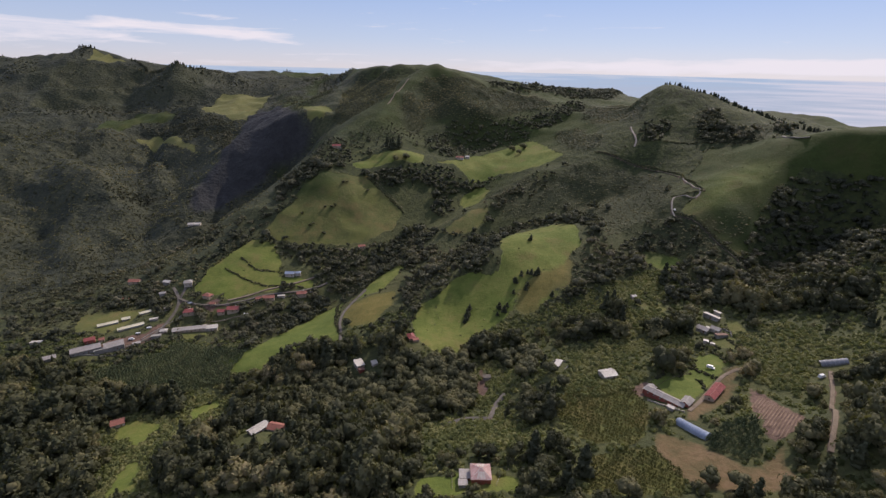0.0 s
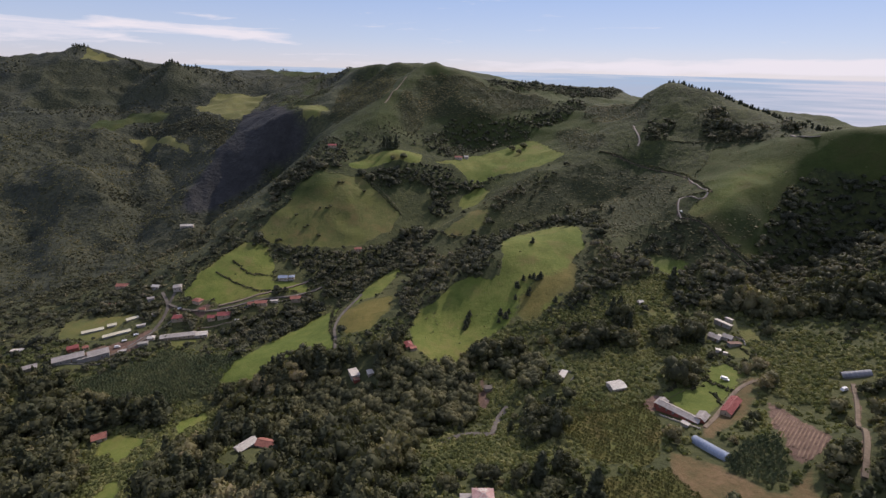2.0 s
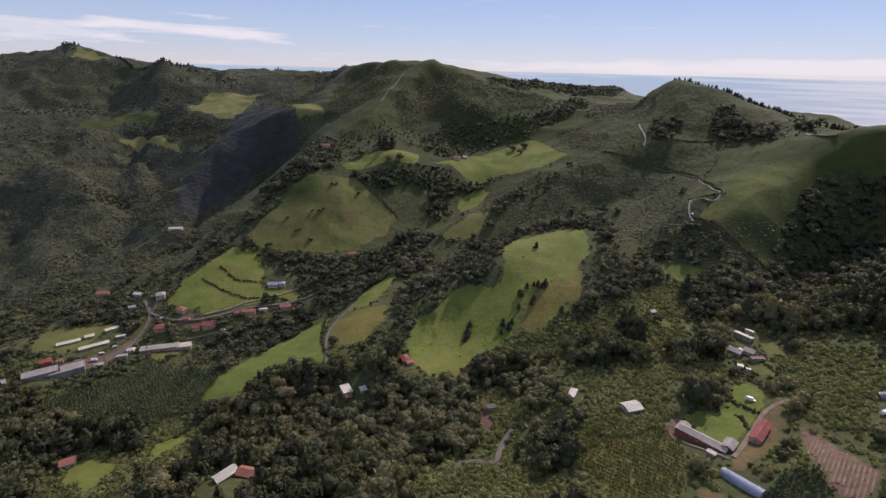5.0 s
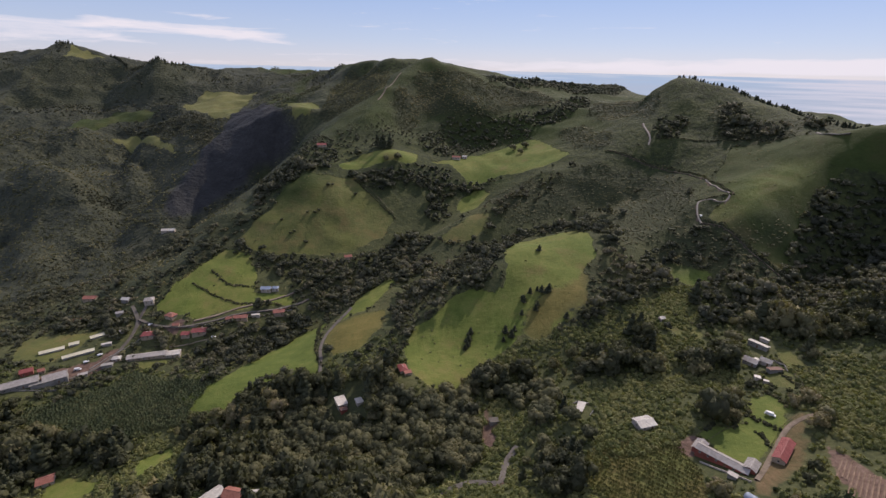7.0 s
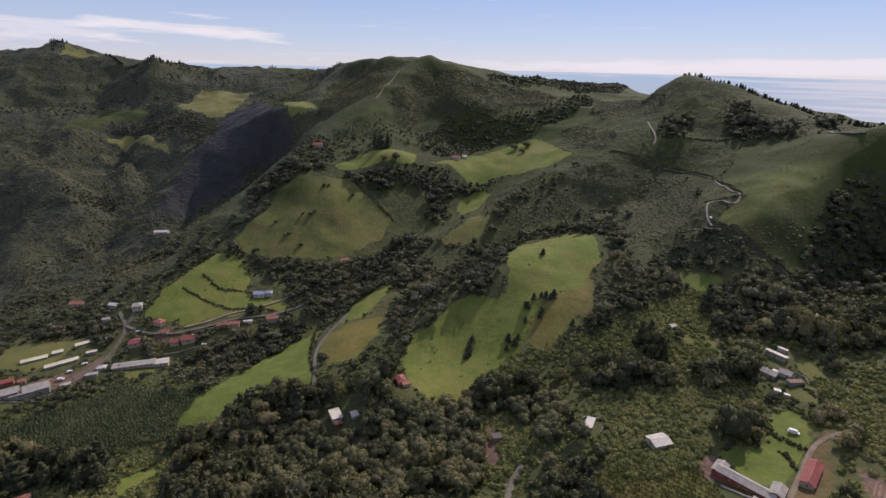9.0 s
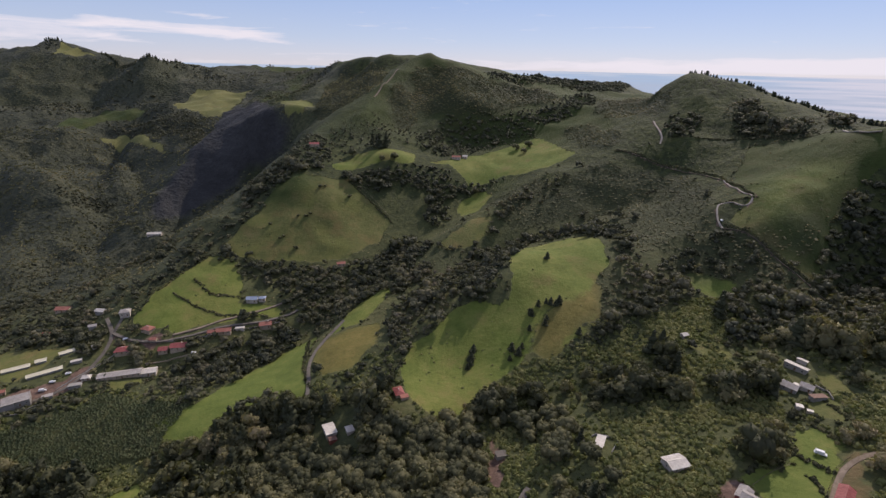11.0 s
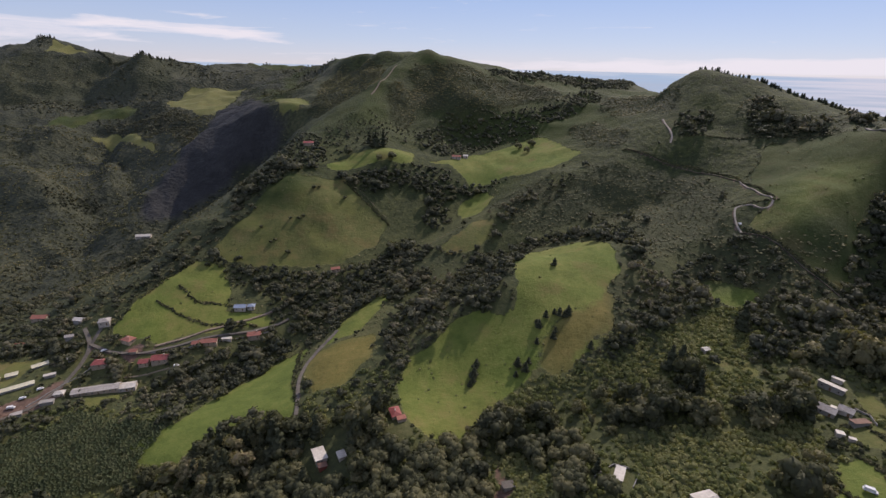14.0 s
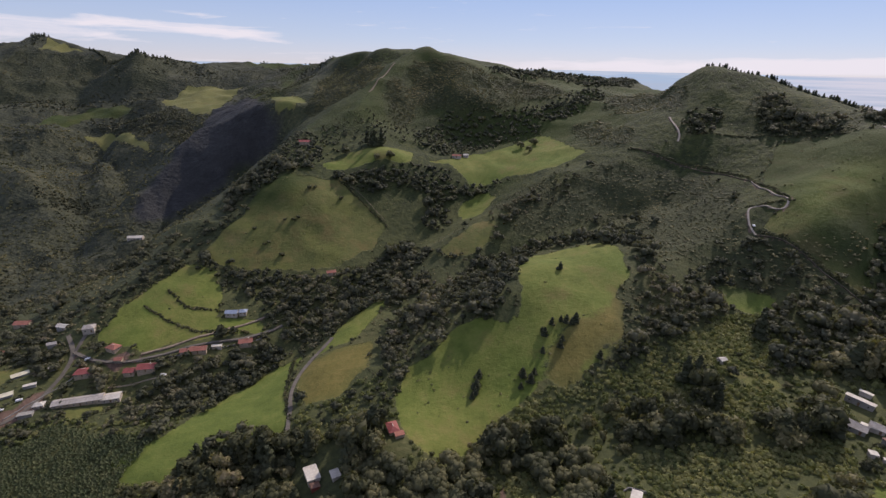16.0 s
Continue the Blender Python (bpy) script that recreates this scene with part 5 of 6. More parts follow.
def vehicle(x, y, turn, label, van=False):
    ground = float(height(x, y)) + 0.45
    top = thing("van" if van else "car", x, y, turn, label, "van" if van else "car", "parked vehicles", ground)
    l, w = (2.5, 0.95) if van else (2.1, 0.85)
    bm = boxes((-l, l, -w, w, 0.35, 0.95))
    bmesh.ops.bevel(bm, geom=bm.edges[:], offset=0.12, segments=2, affect="EDGES")
    body = part("body", bm, CAR_PAINT, top)
    bm = boxes((-l + 0.15, l * (0.62 if van else 0.4), -w + 0.1, w - 0.1, 0.9, 2.0 if van else 1.45))
    for v in bm.verts:
        if v.co.z > 1.2:
            v.co.x *= 0.86
            v.co.y *= 0.9
    part("cabin", bm, CAR_PAINT, top)
    part("windscreen", boxes((l * (0.56 if van else 0.36), l * (0.6 if van else 0.42), -w + 0.2, w - 0.2, 1.0, 1.75 if van else 1.35)), GLASS, top)
    for sx in (-1, 1):
        for sy in (-1, 1):
            bm = bmesh.new()
            bmesh.ops.create_cone(bm, cap_ends=True, segments=14, radius1=0.33, radius2=0.33, depth=0.22, matrix=Matrix.Translation((sx * l * 0.62, sy * (w - 0.08), 0.33)) @ Matrix.Rotation(radians(90), 4, "X"))
            wh = part("wheel", bm, TYRE, top)
            bm = bmesh.new()
            bmesh.ops.create_cone(bm, cap_ends=True, segments=10, radius1=0.19, radius2=0.19, depth=0.25, matrix=Matrix.Translation((sx * l * 0.62, sy * (w - 0.08), 0.33)) @ Matrix.Rotation(radians(90), 4, "X"))
            part("rim", bm, METAL, wh)
    for sy in (-1, 1):
        part("headlight", boxes((l - 0.02, l + 0.02, sy * w * 0.7 - 0.15, sy * w * 0.7 + 0.15, 0.6, 0.75)), GLASS, body)
    return top


# farm on the shelf: the long low house has a wing at each end
A = -47.0
longhouse = house(135.5, 234.5, A, 22, 5.2, 3.0, "gable", GREY_ROOF, RED_WALL, "long low farmhouse with grey roof and dark red walls", seams=0.9, rise=1.1)
for wx, wy in ((130.8, 245.0), (145.6, 229.0)):
    house(wx, wy, A + 90, 7.5, 4.8, 2.9, "gable", GREY_ROOF, RED_WALL, "short grey-roofed wing of a farmhouse with dark red walls", name="house_wing", rise=1.0, seams=0.9)
house(166.5, 238, 43, 18, 5.2, 3.0, "gable", RED_ROOF, CREAM_WALL, "long barn with a bright red sheet roof", "barn", "barn", seams=1.0, rise=1.2)
house(134.0, 224.0, A, 3.4, 2.6, 2.2, "mono", GREY_ROOF, STONE_WALL, "small lean-to shed with pale sheet roof", "shed", "shed", openings=False, rise=0.4)
tunnel(136.0, 203, -68, 19, 5.2, "blue-grey film polytunnel beside the farmhouse", BLUE_SHEET)
tunnel(245, 252, -18, 14, 5.0, "dull grey film polytunnel at the foot of the wooded slope", DULL_SHEET)
house(113, 267, 15, 9.5, 7.5, 3.0, "gable", WHITE_ROOF, WHITE_WALL, "small house with a white sheet roof among scrub", seams=0.9, rise=1.0)
house(85, 287, 60, 8.5, 3.6, 2.5, "mono", WHITE_ROOF, STONE_WALL, "low shed with a pale roof between bushes", "shed", "shed", openings=False, rise=0.5)
# cluster of sheds above the farm
house(213.5, 331, -57, 11.5, 4.0, 3.0, "mono", WHITE_ROOF, STONE_WALL, "long narrow shed with a white sloping roof", "shed", "shed", rise=0.8)
house(199, 315, -52, 7.5, 6, 3.0, "gable", GREY_ROOF, STONE_WALL, "grey-roofed farm building in a cluster", seams=0.9)
house(207.5, 313.5, -52, 6, 5, 3.0, "gable", GREY_ROOF, WHITE_WALL, "small white house with a grey roof", seams=0.9)
house(204.2, 314.6, 38, 1.6, 5.5, 2.6, "mono", WHITE_ROOF, WHITE_WALL, "narrow white lean-to between two grey roofs", "shed", "shed", openings=False, rise=0.3)
house(220.5, 336, -57, 5, 2.2, 2.6, "mono", WHITE_ROOF, WHITE_WALL, "little white shed with a sloping roof", "shed", "shed", openings=False, rise=0.3)
house(193, 299, -25, 3.2, 2.8, 2.4, "flat", WHITE_ROOF, WHITE_WALL, "little white flat-roofed hut", "hut", "hut", openings=False)
house(195.5, 294.8, -25, 2.6, 1.6, 1.8, "flat", WHITE_ROOF, WHITE_WALL, "tiny white store beside a dry yard", "hut", "hut", openings=False)
house(206.5, 304.3, 4, 8, 3.2, 2.5, "mono", RUST_ROOF, STONE_WALL, "low outbuilding with a rusty brown roof", "shed", "shed", openings=False, rise=0.5)
# house under the camera's start
near = house(22, 176, 0, 9.0, 9.0, 4.9, "hip", PINK_ROOF, RED_WALL, "two-storey house with a pale-ribbed pink hip roof", chimney=False, rise=2.2)
EAVE = 4.9 * 0.86
for hx in (-1, 1):
    for hy in (-1, 1):
        rib = bmesh.new()
        slab(rib, ((hx * 4.9 - 0.18, hy * 4.9, EAVE - 0.02), (hx * 4.9 + 0.18, hy * 4.9, EAVE - 0.02), (hx * 0.2 + 0.18, 0, EAVE + 2.43), (hx * 0.2 - 0.18, 0, EAVE + 2.43)), 0.08)
        bmesh.ops.recalc_face_normals(rib, faces=rib.faces)
        part("hip_cap", rib, WHITE_ROOF, near)
for k in (-1, 0, 1):
    for side in (-1, 1):
        rib = bmesh.new()
        slab(rib, ((k * 1.6 - 0.6, side * 4.7, EAVE + 0.1), (k * 1.6 + 0.6, side * 4.7, EAVE + 0.1), (k * 0.9 + 0.4, side * 1.6, EAVE + 1.65), (k * 0.9 - 0.4, side * 1.6, EAVE + 1.65)), 0.06)
        bmesh.ops.recalc_face_normals(rib, faces=rib.faces)
        part("roof_patch", rib, WHITE_ROOF, near)
house(14.5, 177.5, 0, 5, 5.5, 3.0, "flat", GREY_ROOF, RED_WALL, "flat-roofed annexe beside the pink-roofed house", "annexe", "annexe")
house(13.5, 172, 0, 3.6, 3.4, 2.4, "mono", GREY_ROOF, STONE_WALL, "little grey lean-to beside an annexe", "shed", "shed", openings=False, rise=0.4)
def fence(points, label, mat, post=1.1):
    """Posts with two rails between them."""
    x0, y0 = points[0]
    top = thing("fence", x0, y0, 0, label, "fence")
    z0 = float(height(x0, y0))
    for (ax, ay), (bx, by) in zip(points, points[1:]):
        n = max(1, int(math.hypot(bx - ax, by - ay) / 2.4))
        for k in range(n + 1):
            px, py = ax + (bx - ax) * k / n, ay + (by - ay) * k / n
            pz = float(height(px, py)) - z0
            part("post", boxes((px - x0 - 0.06, px - x0 + 0.06, py - y0 - 0.06, py - y0 + 0.06, pz - 0.5, pz + post)), mat, top)
            if k < n:
                qx, qy = ax + (bx - ax) * (k + 1) / n, ay + (by - ay) * (k + 1) / n
                qz = float(height(qx, qy)) - z0
                for h in (0.45, 0.92):
                    bm = bmesh.new()
                    slab(bm, ((px - x0 - 0.04, py - y0 - 0.04, pz + h), (qx - x0 - 0.04, qy - y0 - 0.04, qz + h), (qx - x0 + 0.04, qy - y0 + 0.04, qz + h), (px - x0 + 0.04, py - y0 + 0.04, pz + h)), 0.1)
                    bmesh.ops.recalc_face_normals(bm, faces=bm.faces)
                    part("rail", bm, mat, top)
    return top


fence(((8.5, 170), (8.5, 183)), "pale post-and-rail fence beside the annexe", WHITE_WALL)
fence(((29, 170), (31, 176), (36, 181)), "pale post-and-rail fence round a house lawn", WHITE_WALL)
fence(((137, 250), (150, 257), (163, 262)), "weathered wooden fence along a lawn", WOOD)
fence(((164, 243), (179, 257), (192, 264)), "weathered wooden fence beside the farm drive", WOOD)
fence(((219, 322), (216, 306), (213, 292), (209, 283)), "weathered fence round a dry yard", WOOD)
fence(((-104, 668), (-78, 647), (-50, 621)), "old fence along the pasture's edge", WOOD)
def low_wall(points, label, mat, tall=1.2):
    """A low wall that follows the ground, one length a part."""
    x0, y0 = points[0]
    z0 = float(height(x0, y0))
    top = thing("low_wall", x0, y0, 0, label, "wall")
    for (ax, ay), (bx, by) in zip(points, points[1:]):
        n = max(1, int(math.hypot(bx - ax, by - ay) / 4))
        dx, dy = (bx - ax) / n, (by - ay) / n
        r = 0.16 / math.hypot(dx, dy)
        for k in range(n):
            px, py = ax + dx * k, ay + dy * k
            za, zb = float(height(px, py)) - z0, float(height(px + dx, py + dy)) - z0
            bm = bmesh.new()
            slab(bm, ((px - x0 - dy * r, py - y0 + dx * r, za + tall), (px - x0 + dy * r, py - y0 - dx * r, za + tall), (px + dx - x0 + dy * r, py + dy - y0 - dx * r, zb + tall), (px + dx - x0 - dy * r, py + dy - y0 + dx * r, zb + tall)), tall + 0.8)
            bmesh.ops.recalc_face_normals(bm, faces=bm.faces)
            part("wall_length", bm, mat, top)
    return top


low_wall(((75, 290), (86, 296), (95, 288), (88, 279)), "low grey wall round a hut's yard", STONE_WALL)
low_wall(((-283, 399), (-272, 424), (-262, 442)), "low stone wall along the village road", STONE_WALL, 0.9)
low_wall(((-236, 451), (-191, 457), (-138, 478)), "low stone wall below the valley lane", STONE_WALL, 0.9)
low_wall(((-235, 432), (-205, 439), (-196, 441)), "low wall before the red-roofed houses", CREAM_WALL, 0.9)
low_wall(((-330, 362), (-292, 372), (-280, 390)), "low wall round the workshop yard", STONE_WALL, 1.0)
low_wall(((126, 236), (140, 220)), "low pale wall below the farmhouse", WHITE_WALL, 0.8)
low_wall(((213, 302), (216, 309), (214, 316)), "low wall beside the farm sheds", STONE_WALL, 1.0)
# houses in the woods
house(-114, 248, 52, 12, 6, 3.0, "gable", WHITE_ROOF, STONE_WALL, "weathered house with a white and grey sheet roof in the woods", seams=0.9)
house(-102.5, 250, -12, 11, 6.5, 3.0, "gable", TILE_ROOF, WHITE_WALL, "white house with a brown roof in the woods")
house(-94, 252, 5, 5, 3.4, 2.4, "mono", WHITE_ROOF, STONE_WALL, "small pale-roofed shed among trees", "shed", "shed", openings=False, rise=0.4)
house(-236, 288, 30, 8.5, 7, 3.4, "gable", TILE_ROOF, WHITE_WALL, "small house with a faded pink tiled roof")
house(-63.5, 334, -62, 9.5, 6.2, 3.4, "mono", WHITE_ROOF, WHITE_WALL, "white-roofed house standing in tall trees", rise=0.35, clear=1.7)
house(-60.5, 327.2, -62, 3.2, 4.2, 2.6, "mono", RUST_ROOF, RED_WALL, "brown lean-to at the end of a white house", "annexe", "annexe", openings=False, rise=0.6)
house(-50.5, 331, -62, 5, 4, 2.6, "mono", WHITE_ROOF, WHITE_WALL, "small white-roofed hut under the trees", "hut", "hut", openings=False, rise=0.2)
house(-22, 351, 110, 8, 5.4, 3.2, "hip", RED_ROOF, CREAM_WALL, "red hip-roofed house at the meadow's edge")
house(-18, 346, 110, 3.4, 5, 2.4, "flat", TILE_ROOF, CREAM_WALL, "terracotta terrace beside the red-roofed house", "terrace", "terrace", openings=False)
house(38, 302, 10, 5.5, 4, 2.5, "mono", ASPHALT, STONE_WALL, "low dark hut beside the orange dirt path", "hut", "hut", openings=False, rise=0.4)
house(169, 374, 20, 4, 3, 2.6, "gable", WHITE_ROOF, WHITE_WALL, "tiny white house on a grassy spur")
# village on the valley floor
house(-246, 417.5, 16.5, 30, 7, 3.4, "gable", GREY_ROOF, CREAM_WALL, "very long low shed with a stained pale roof", "shed", "shed", seams=1.5, rise=1.0, clear=0.6)
house(-227, 423.2, 16.5, 11, 7.2, 3.5, "gable", WHITE_ROOF, WHITE_WALL, "white-roofed end bay of a long shed", "shed", "shed", seams=1.2, rise=1.05)
house(-268.5, 412, 16.5, 6, 4.4, 2.8, "hip", WHITE_ROOF, WHITE_WALL, "small white house beside a long shed")
house(-257, 442, 12, 11, 8, 3.0, "hip", RED_ROOF, CREAM_WALL, "bungalow with a bright red hip roof")
house(-246, 462, -20, 9, 6.5, 3.0, "hip", TILE_ROOF, CREAM_WALL, "bungalow with a dull red roof by the lane")
house(-213, 446, 8, 12, 7.5, 3.2, "gable", RED_ROOF, CREAM_WALL, "red-roofed house with cream walls and chimney", chimney=True)
house(-225, 444, 8, 7, 6, 2.8, "gable", RED_ROOF, CREAM_WALL, "smaller red-roofed house with cream walls")
house(-181, 461, 10, 12, 6, 3.0, "gable", TILE_ROOF, CREAM_WALL, "orange-tiled house below the lane")
house(-191, 459, 10, 5, 5, 2.6, "gable", TILE_ROOF, CREAM_WALL, "little orange-tiled house below the lane", "house")
house(-169, 466, 10, 7, 3, 2.4, "mono", WHITE_ROOF, WHITE_WALL, "narrow pale-roofed shed below the lane", "shed", "shed", openings=False, rise=0.3)
house(-149, 473, 15, 10, 6.5, 3.2, "gable", TILE_ROOF, CREAM_WALL, "tiled house with cream walls and chimney", chimney=True)
house(-169, 500, 5, 9.5, 6, 3.6, "gable", BLUE_SHEET, WHITE_WALL, "white house with a pale blue roof")
house(-160.5, 502, 8, 6, 5, 3.2, "hip", BLUE_SHEET, WHITE_WALL, "smaller white house with a blue-grey roof")
house(-275, 480, 20, 8, 7, 4.2, "hip", GREY_ROOF, WHITE_WALL, "two-storey white house with a dark grey roof")
house(-303, 489, -10, 8, 5, 3, "gable", WHITE_ROOF, STONE_WALL, "house with a pale roof by the track")
house(-354, 510, 5, 12, 7, 3.2, "gable", TILE_ROOF, CREAM_WALL, "orange-roofed house on the far slope")
house(-316, 372, 34, 22, 9, 4.2, "gable", GREY_ROOF, STONE_WALL, "large stone workshop with a grey sheet roof", "workshop", "workshop", seams=1.6)
house(-298, 383, 34, 15, 10, 4.8, "gable", GREY_ROOF, STONE_WALL, "large workshop with a pale grey roof", "workshop", "workshop", seams=1.6)
house(-303, 375.5, 34, 14, 5, 3.4, "mono", STONE_WALL, STONE_WALL, "low dark lean-to beside a workshop", "shed", "shed", openings=False, rise=0.8)
house(-322, 386, 34, 8, 6, 4.2, "gable", RED_ROOF, RED_WALL, "dark red house behind the workshops")
house(-313, 389, 34, 4, 4, 3.0, "gable", TILE_ROOF, CREAM_WALL, "little cream house behind the workshops")
for gx, gy, gl, gt in ((-328, 420, 17, 34), (-316, 430, 7, 32), (-302, 415, 22, 38), (-302, 440, 10, 44)):
    house(gx, gy, gt, gl, 4.6, 2.0, "gable", CREAM_ROOF, STONE_WALL, "long low cream-roofed growing shed", "shed", "growing_shed", rise=0.7, seams=1.6, openings=False, group="growing sheds")
house(-287, 429, 30, 7, 3, 2.2, "mono", WHITE_ROOF, STONE_WALL, "narrow pale-roofed hut by the road", "hut", "hut", openings=False, rise=0.3)
house(-374, 388, 10, 9, 3.5, 2.4, "mono", WHITE_ROOF, STONE_WALL, "white-roofed hut by the fields", "hut", "hut", openings=False, rise=0.3)
house(-299, 470, 25, 6, 4, 2.6, "gable", GREY_ROOF, STONE_WALL, "small grey-roofed shed above the village", "shed", "shed", openings=False)
house(-283, 447, 40, 5, 3.5, 2.4, "mono", GREY_ROOF, STONE_WALL, "small shed beside the village road", "shed", "shed", openings=False, rise=0.4)
house(-237, 452, 8, 5, 4, 2.4, "gable", TILE_ROOF, CREAM_WALL, "little tiled outbuilding by the lane", "shed", "shed", openings=False)
house(-271, 403, 20, 8, 4, 2.4, "mono", STONE_WALL, STONE_WALL, "low grey lean-to beside the yard", "shed", "shed", openings=False, rise=0.5)
house(-283, 391, 34, 6, 4, 2.6, "mono", GREY_ROOF, STONE_WALL, "small sheet-roofed store in the yard", "shed", "shed", openings=False, rise=0.4)
house(-340, 360, 34, 9, 6, 3.0, "gable", GREY_ROOF, STONE_WALL, "grey-roofed store at the edge of the village", "shed", "shed", openings=False)
house(-339, 468, 8, 7, 5, 2.8, "gable", TILE_ROOF, CREAM_WALL, "small tiled house above the fields")
# far ones
house(-430, 802, 10, 20, 8, 4, "gable", WHITE_ROOF, WHITE_WALL, "lone white farm building in the side valley")
house(-160, 741, 10, 12, 7, 3.4, "gable", RED_ROOF, CREAM_WALL, "red-roofed house on the ridge top")
house(29, 746, -8, 11, 6, 3.2, "gable", TILE_ROOF, WHITE_WALL, "small house beside the upper meadow")
house(41, 752, -8, 6, 5, 3.0, "gable", WHITE_ROOF, WHITE_WALL, "little pale-roofed house beside the upper meadow")
house(-95, 551, 20, 8, 5, 3, "gable", TILE_ROOF, CREAM_WALL, "small brown-roofed house at the foot of the pasture")

for vx, vy, vt, van, what in ((179, 266, -35, True, "white van parked beside a hedge"), (-262, 454, 60, False, "white car on the village lane"),
                              (-290, 406, 30, False, "white car in the village yard"), (-285, 416, 40, False, "pale car in the village yard"), (-291, 397, 20, True, "white van in the village yard"),
                              (245, 483, 75, False, "white car climbing the hill lane"), (-199, 441, 10, False, "pale car beside a red-roofed house"), (230, 241, 20, True, "white van beside the farm track")):
    vehicle(vx, vy, vt, what, van)


def ploughed_plot():
    """Bare ridges of turned earth, one piece a ridge."""
    top = thing("ploughed_plot", 175, 205, 0, "ploughed plot of pinkish brown earth ridges", "field", z=0)
    outline = next(o for k, o in COVERS if k == "earth" and 150 < o[:, 0].mean() < 200)
    a = radians(43)
    for k in range(-26, 27):
        run = []
        for m in np.arange(-50, 50, 1.5):
            px, py = 175 + math.cos(a) * m - math.sin(a) * k * 1.6, 205 + math.sin(a) * m + math.cos(a) * k * 1.6
            if inside(np.array([px]), np.array([py]), outline)[0] > 1.0 + 2.5 * float(grain(px, py, 5, 78)):
                run.append((px, py, float(height(px, py))))
        if len(run) < 4:
            continue
        bm, rows = bmesh.new(), []
        for px, py, pz in run:
            j = 0.22 * float(grain(px, py, 2.5, 77))
            rows.append([bm.verts.new((px - 175 - math.sin(a) * f, py - 205 + math.cos(a) * f, pz + h + (j if h > 0 else 0))) for f, h in ((-0.5, -0.1), (-0.22, 0.38), (0.22, 0.38), (0.5, -0.1))])
        for p, q in zip(rows, rows[1:]):
            for j in (0, 1, 2):
                bm.faces.new((p[j], q[j], q[j + 1], p[j + 1]))
        bmesh.ops.recalc_face_normals(bm, faces=bm.faces)
        part("furrow", bm, EARTH, top)


EARTH = plain("turned_earth", (0.13, 0.088, 0.06), (0.30, 0.21, 0.15), 0.7, 0.95, depth=0.05)
ploughed_plot()


CLEAR.extend(((-19, 338, 8), (-59, 320, 7), (-48, 322, 6), (-56, 344, 8), (-115, 238, 10), (-102, 239, 10), (-94, 246, 6), (-236, 278, 9)))  # open yards before the houses in the wood


# ---------------------------------------------------------------- trees that stand by themselves
def mesh_part(name, shape, mat, parent, tone=0.4):
    me = sheet(name, shape[0], shape[1], mat, shape[2])
    me.attributes.new("tone", "FLOAT", "POINT").data.foreach_set("value", np.full(len(shape[0]), tone, np.float32))
    ob = new(name, me)
    ob.parent = parent
    return ob


def trunk_mesh(parent, high, thick, limbs):
    bm = bmesh.new()

    def limb(a, b, r0, r1):
        a, b = Vector(a), Vector(b)
        m = Matrix.Translation((a + b) / 2) @ (b - a).to_track_quat("Z", "Y").to_matrix().to_4x4()
        bmesh.ops.create_cone(bm, cap_ends=True, segments=7, radius1=r0, radius2=r1, depth=(b - a).length, matrix=m)
    limb((0, 0, -0.12), (0.01, 0.01, high), thick, thick * 0.45)
    for k in range(limbs):
        t = k * 2.4
        limb((0, 0, high * (0.55 + 0.08 * k)), (0.26 * math.cos(t), 0.26 * math.sin(t), high * (0.8 + 0.1 * k)), thick * 0.4, thick * 0.15)
    return part("trunk", bm, BARK, parent)


def tree_kind(shape, mat, label, high, thick, limbs, tone):
    top = new("tree")
    tagged(top, label, "tree")
    trunk_mesh(top, high, thick, limbs)
    mesh_part("crown", shape, mat, top, tone)
    return top


BROAD = [tree_kind(crown_shape(10, 26, 0.052), LEAF, "broadleaf tree with a dark rounded leafy crown", 0.5, 0.03, 4, tone) for tone in (0.2, 0.3, 0.42, 0.55, 0.68)]
FIRS = [tree_kind(cone_shape(26, 0.05), NEEDLE, "tall dark conifer with drooping branches", 0.85, 0.02, 2, tone) for tone in (0.3, 0.5)]
for kind_no, t in enumerate(BROAD + FIRS):
    px, py, size = ((148, 265, 20), (160, 270, 14), (121, 161, 8), (129, 154, 8), (169, 173, 10), (50, 190, 19), (71, 177, 18))[kind_no]
    slim = 0.72 if kind_no < 2 else 1.0
    t.matrix_world = Matrix.Translation((px, py, float(height(px, py)))) @ Matrix.Diagonal((size * slim, size * slim, size, 1))


def plant(kinds, places, lo, hi, lean=0.75):
    for px, py in places:
        t = kinds[int(rng.integers(0, len(kinds)))]
        s = lo + (hi - lo) * float(rng.random())
        m = pose(px, py, float(height(px, py)), 0, 0, float(rng.random() * 360)) @ Matrix.Diagonal((s * lean, s * lean, s, 1))
        c = copy_thing(t, m)
        c.matrix_basis = m


plant(BROAD, ((212, 222), (199, 336), (85, 158), (200, 258), (112, 765), (120, 747), (130, 767), (-51, 697), (-107, 718), (-67, 693)), 8, 11, 1.0)
plant(FIRS, ((26, 380), (27, 384), (24, 377), (29, 390), (55, 384), (62, 384), (59, 379), (53, 377), (78, 414), (90, 411), (87, 413), (71, 410), (72, 407), (80, 397), (82, 401), (69, 396), (94, 464), (93, 413), (102, 387),
                  (84, 415)), 4.5, 8.0, 1.45)
plant(BROAD[:3], ((-131, 637), (-126, 640), (-98, 637), (-137, 606), (-164, 578), (-145, 569), (-178, 594), (-211, 608), (-191, 659), (-149, 602), (-217, 550), (-197, 544), (-168, 539), (-235, 555), (-141, 603), (-160, 580), (-205, 549)), 2.6, 4.8, 1.1)
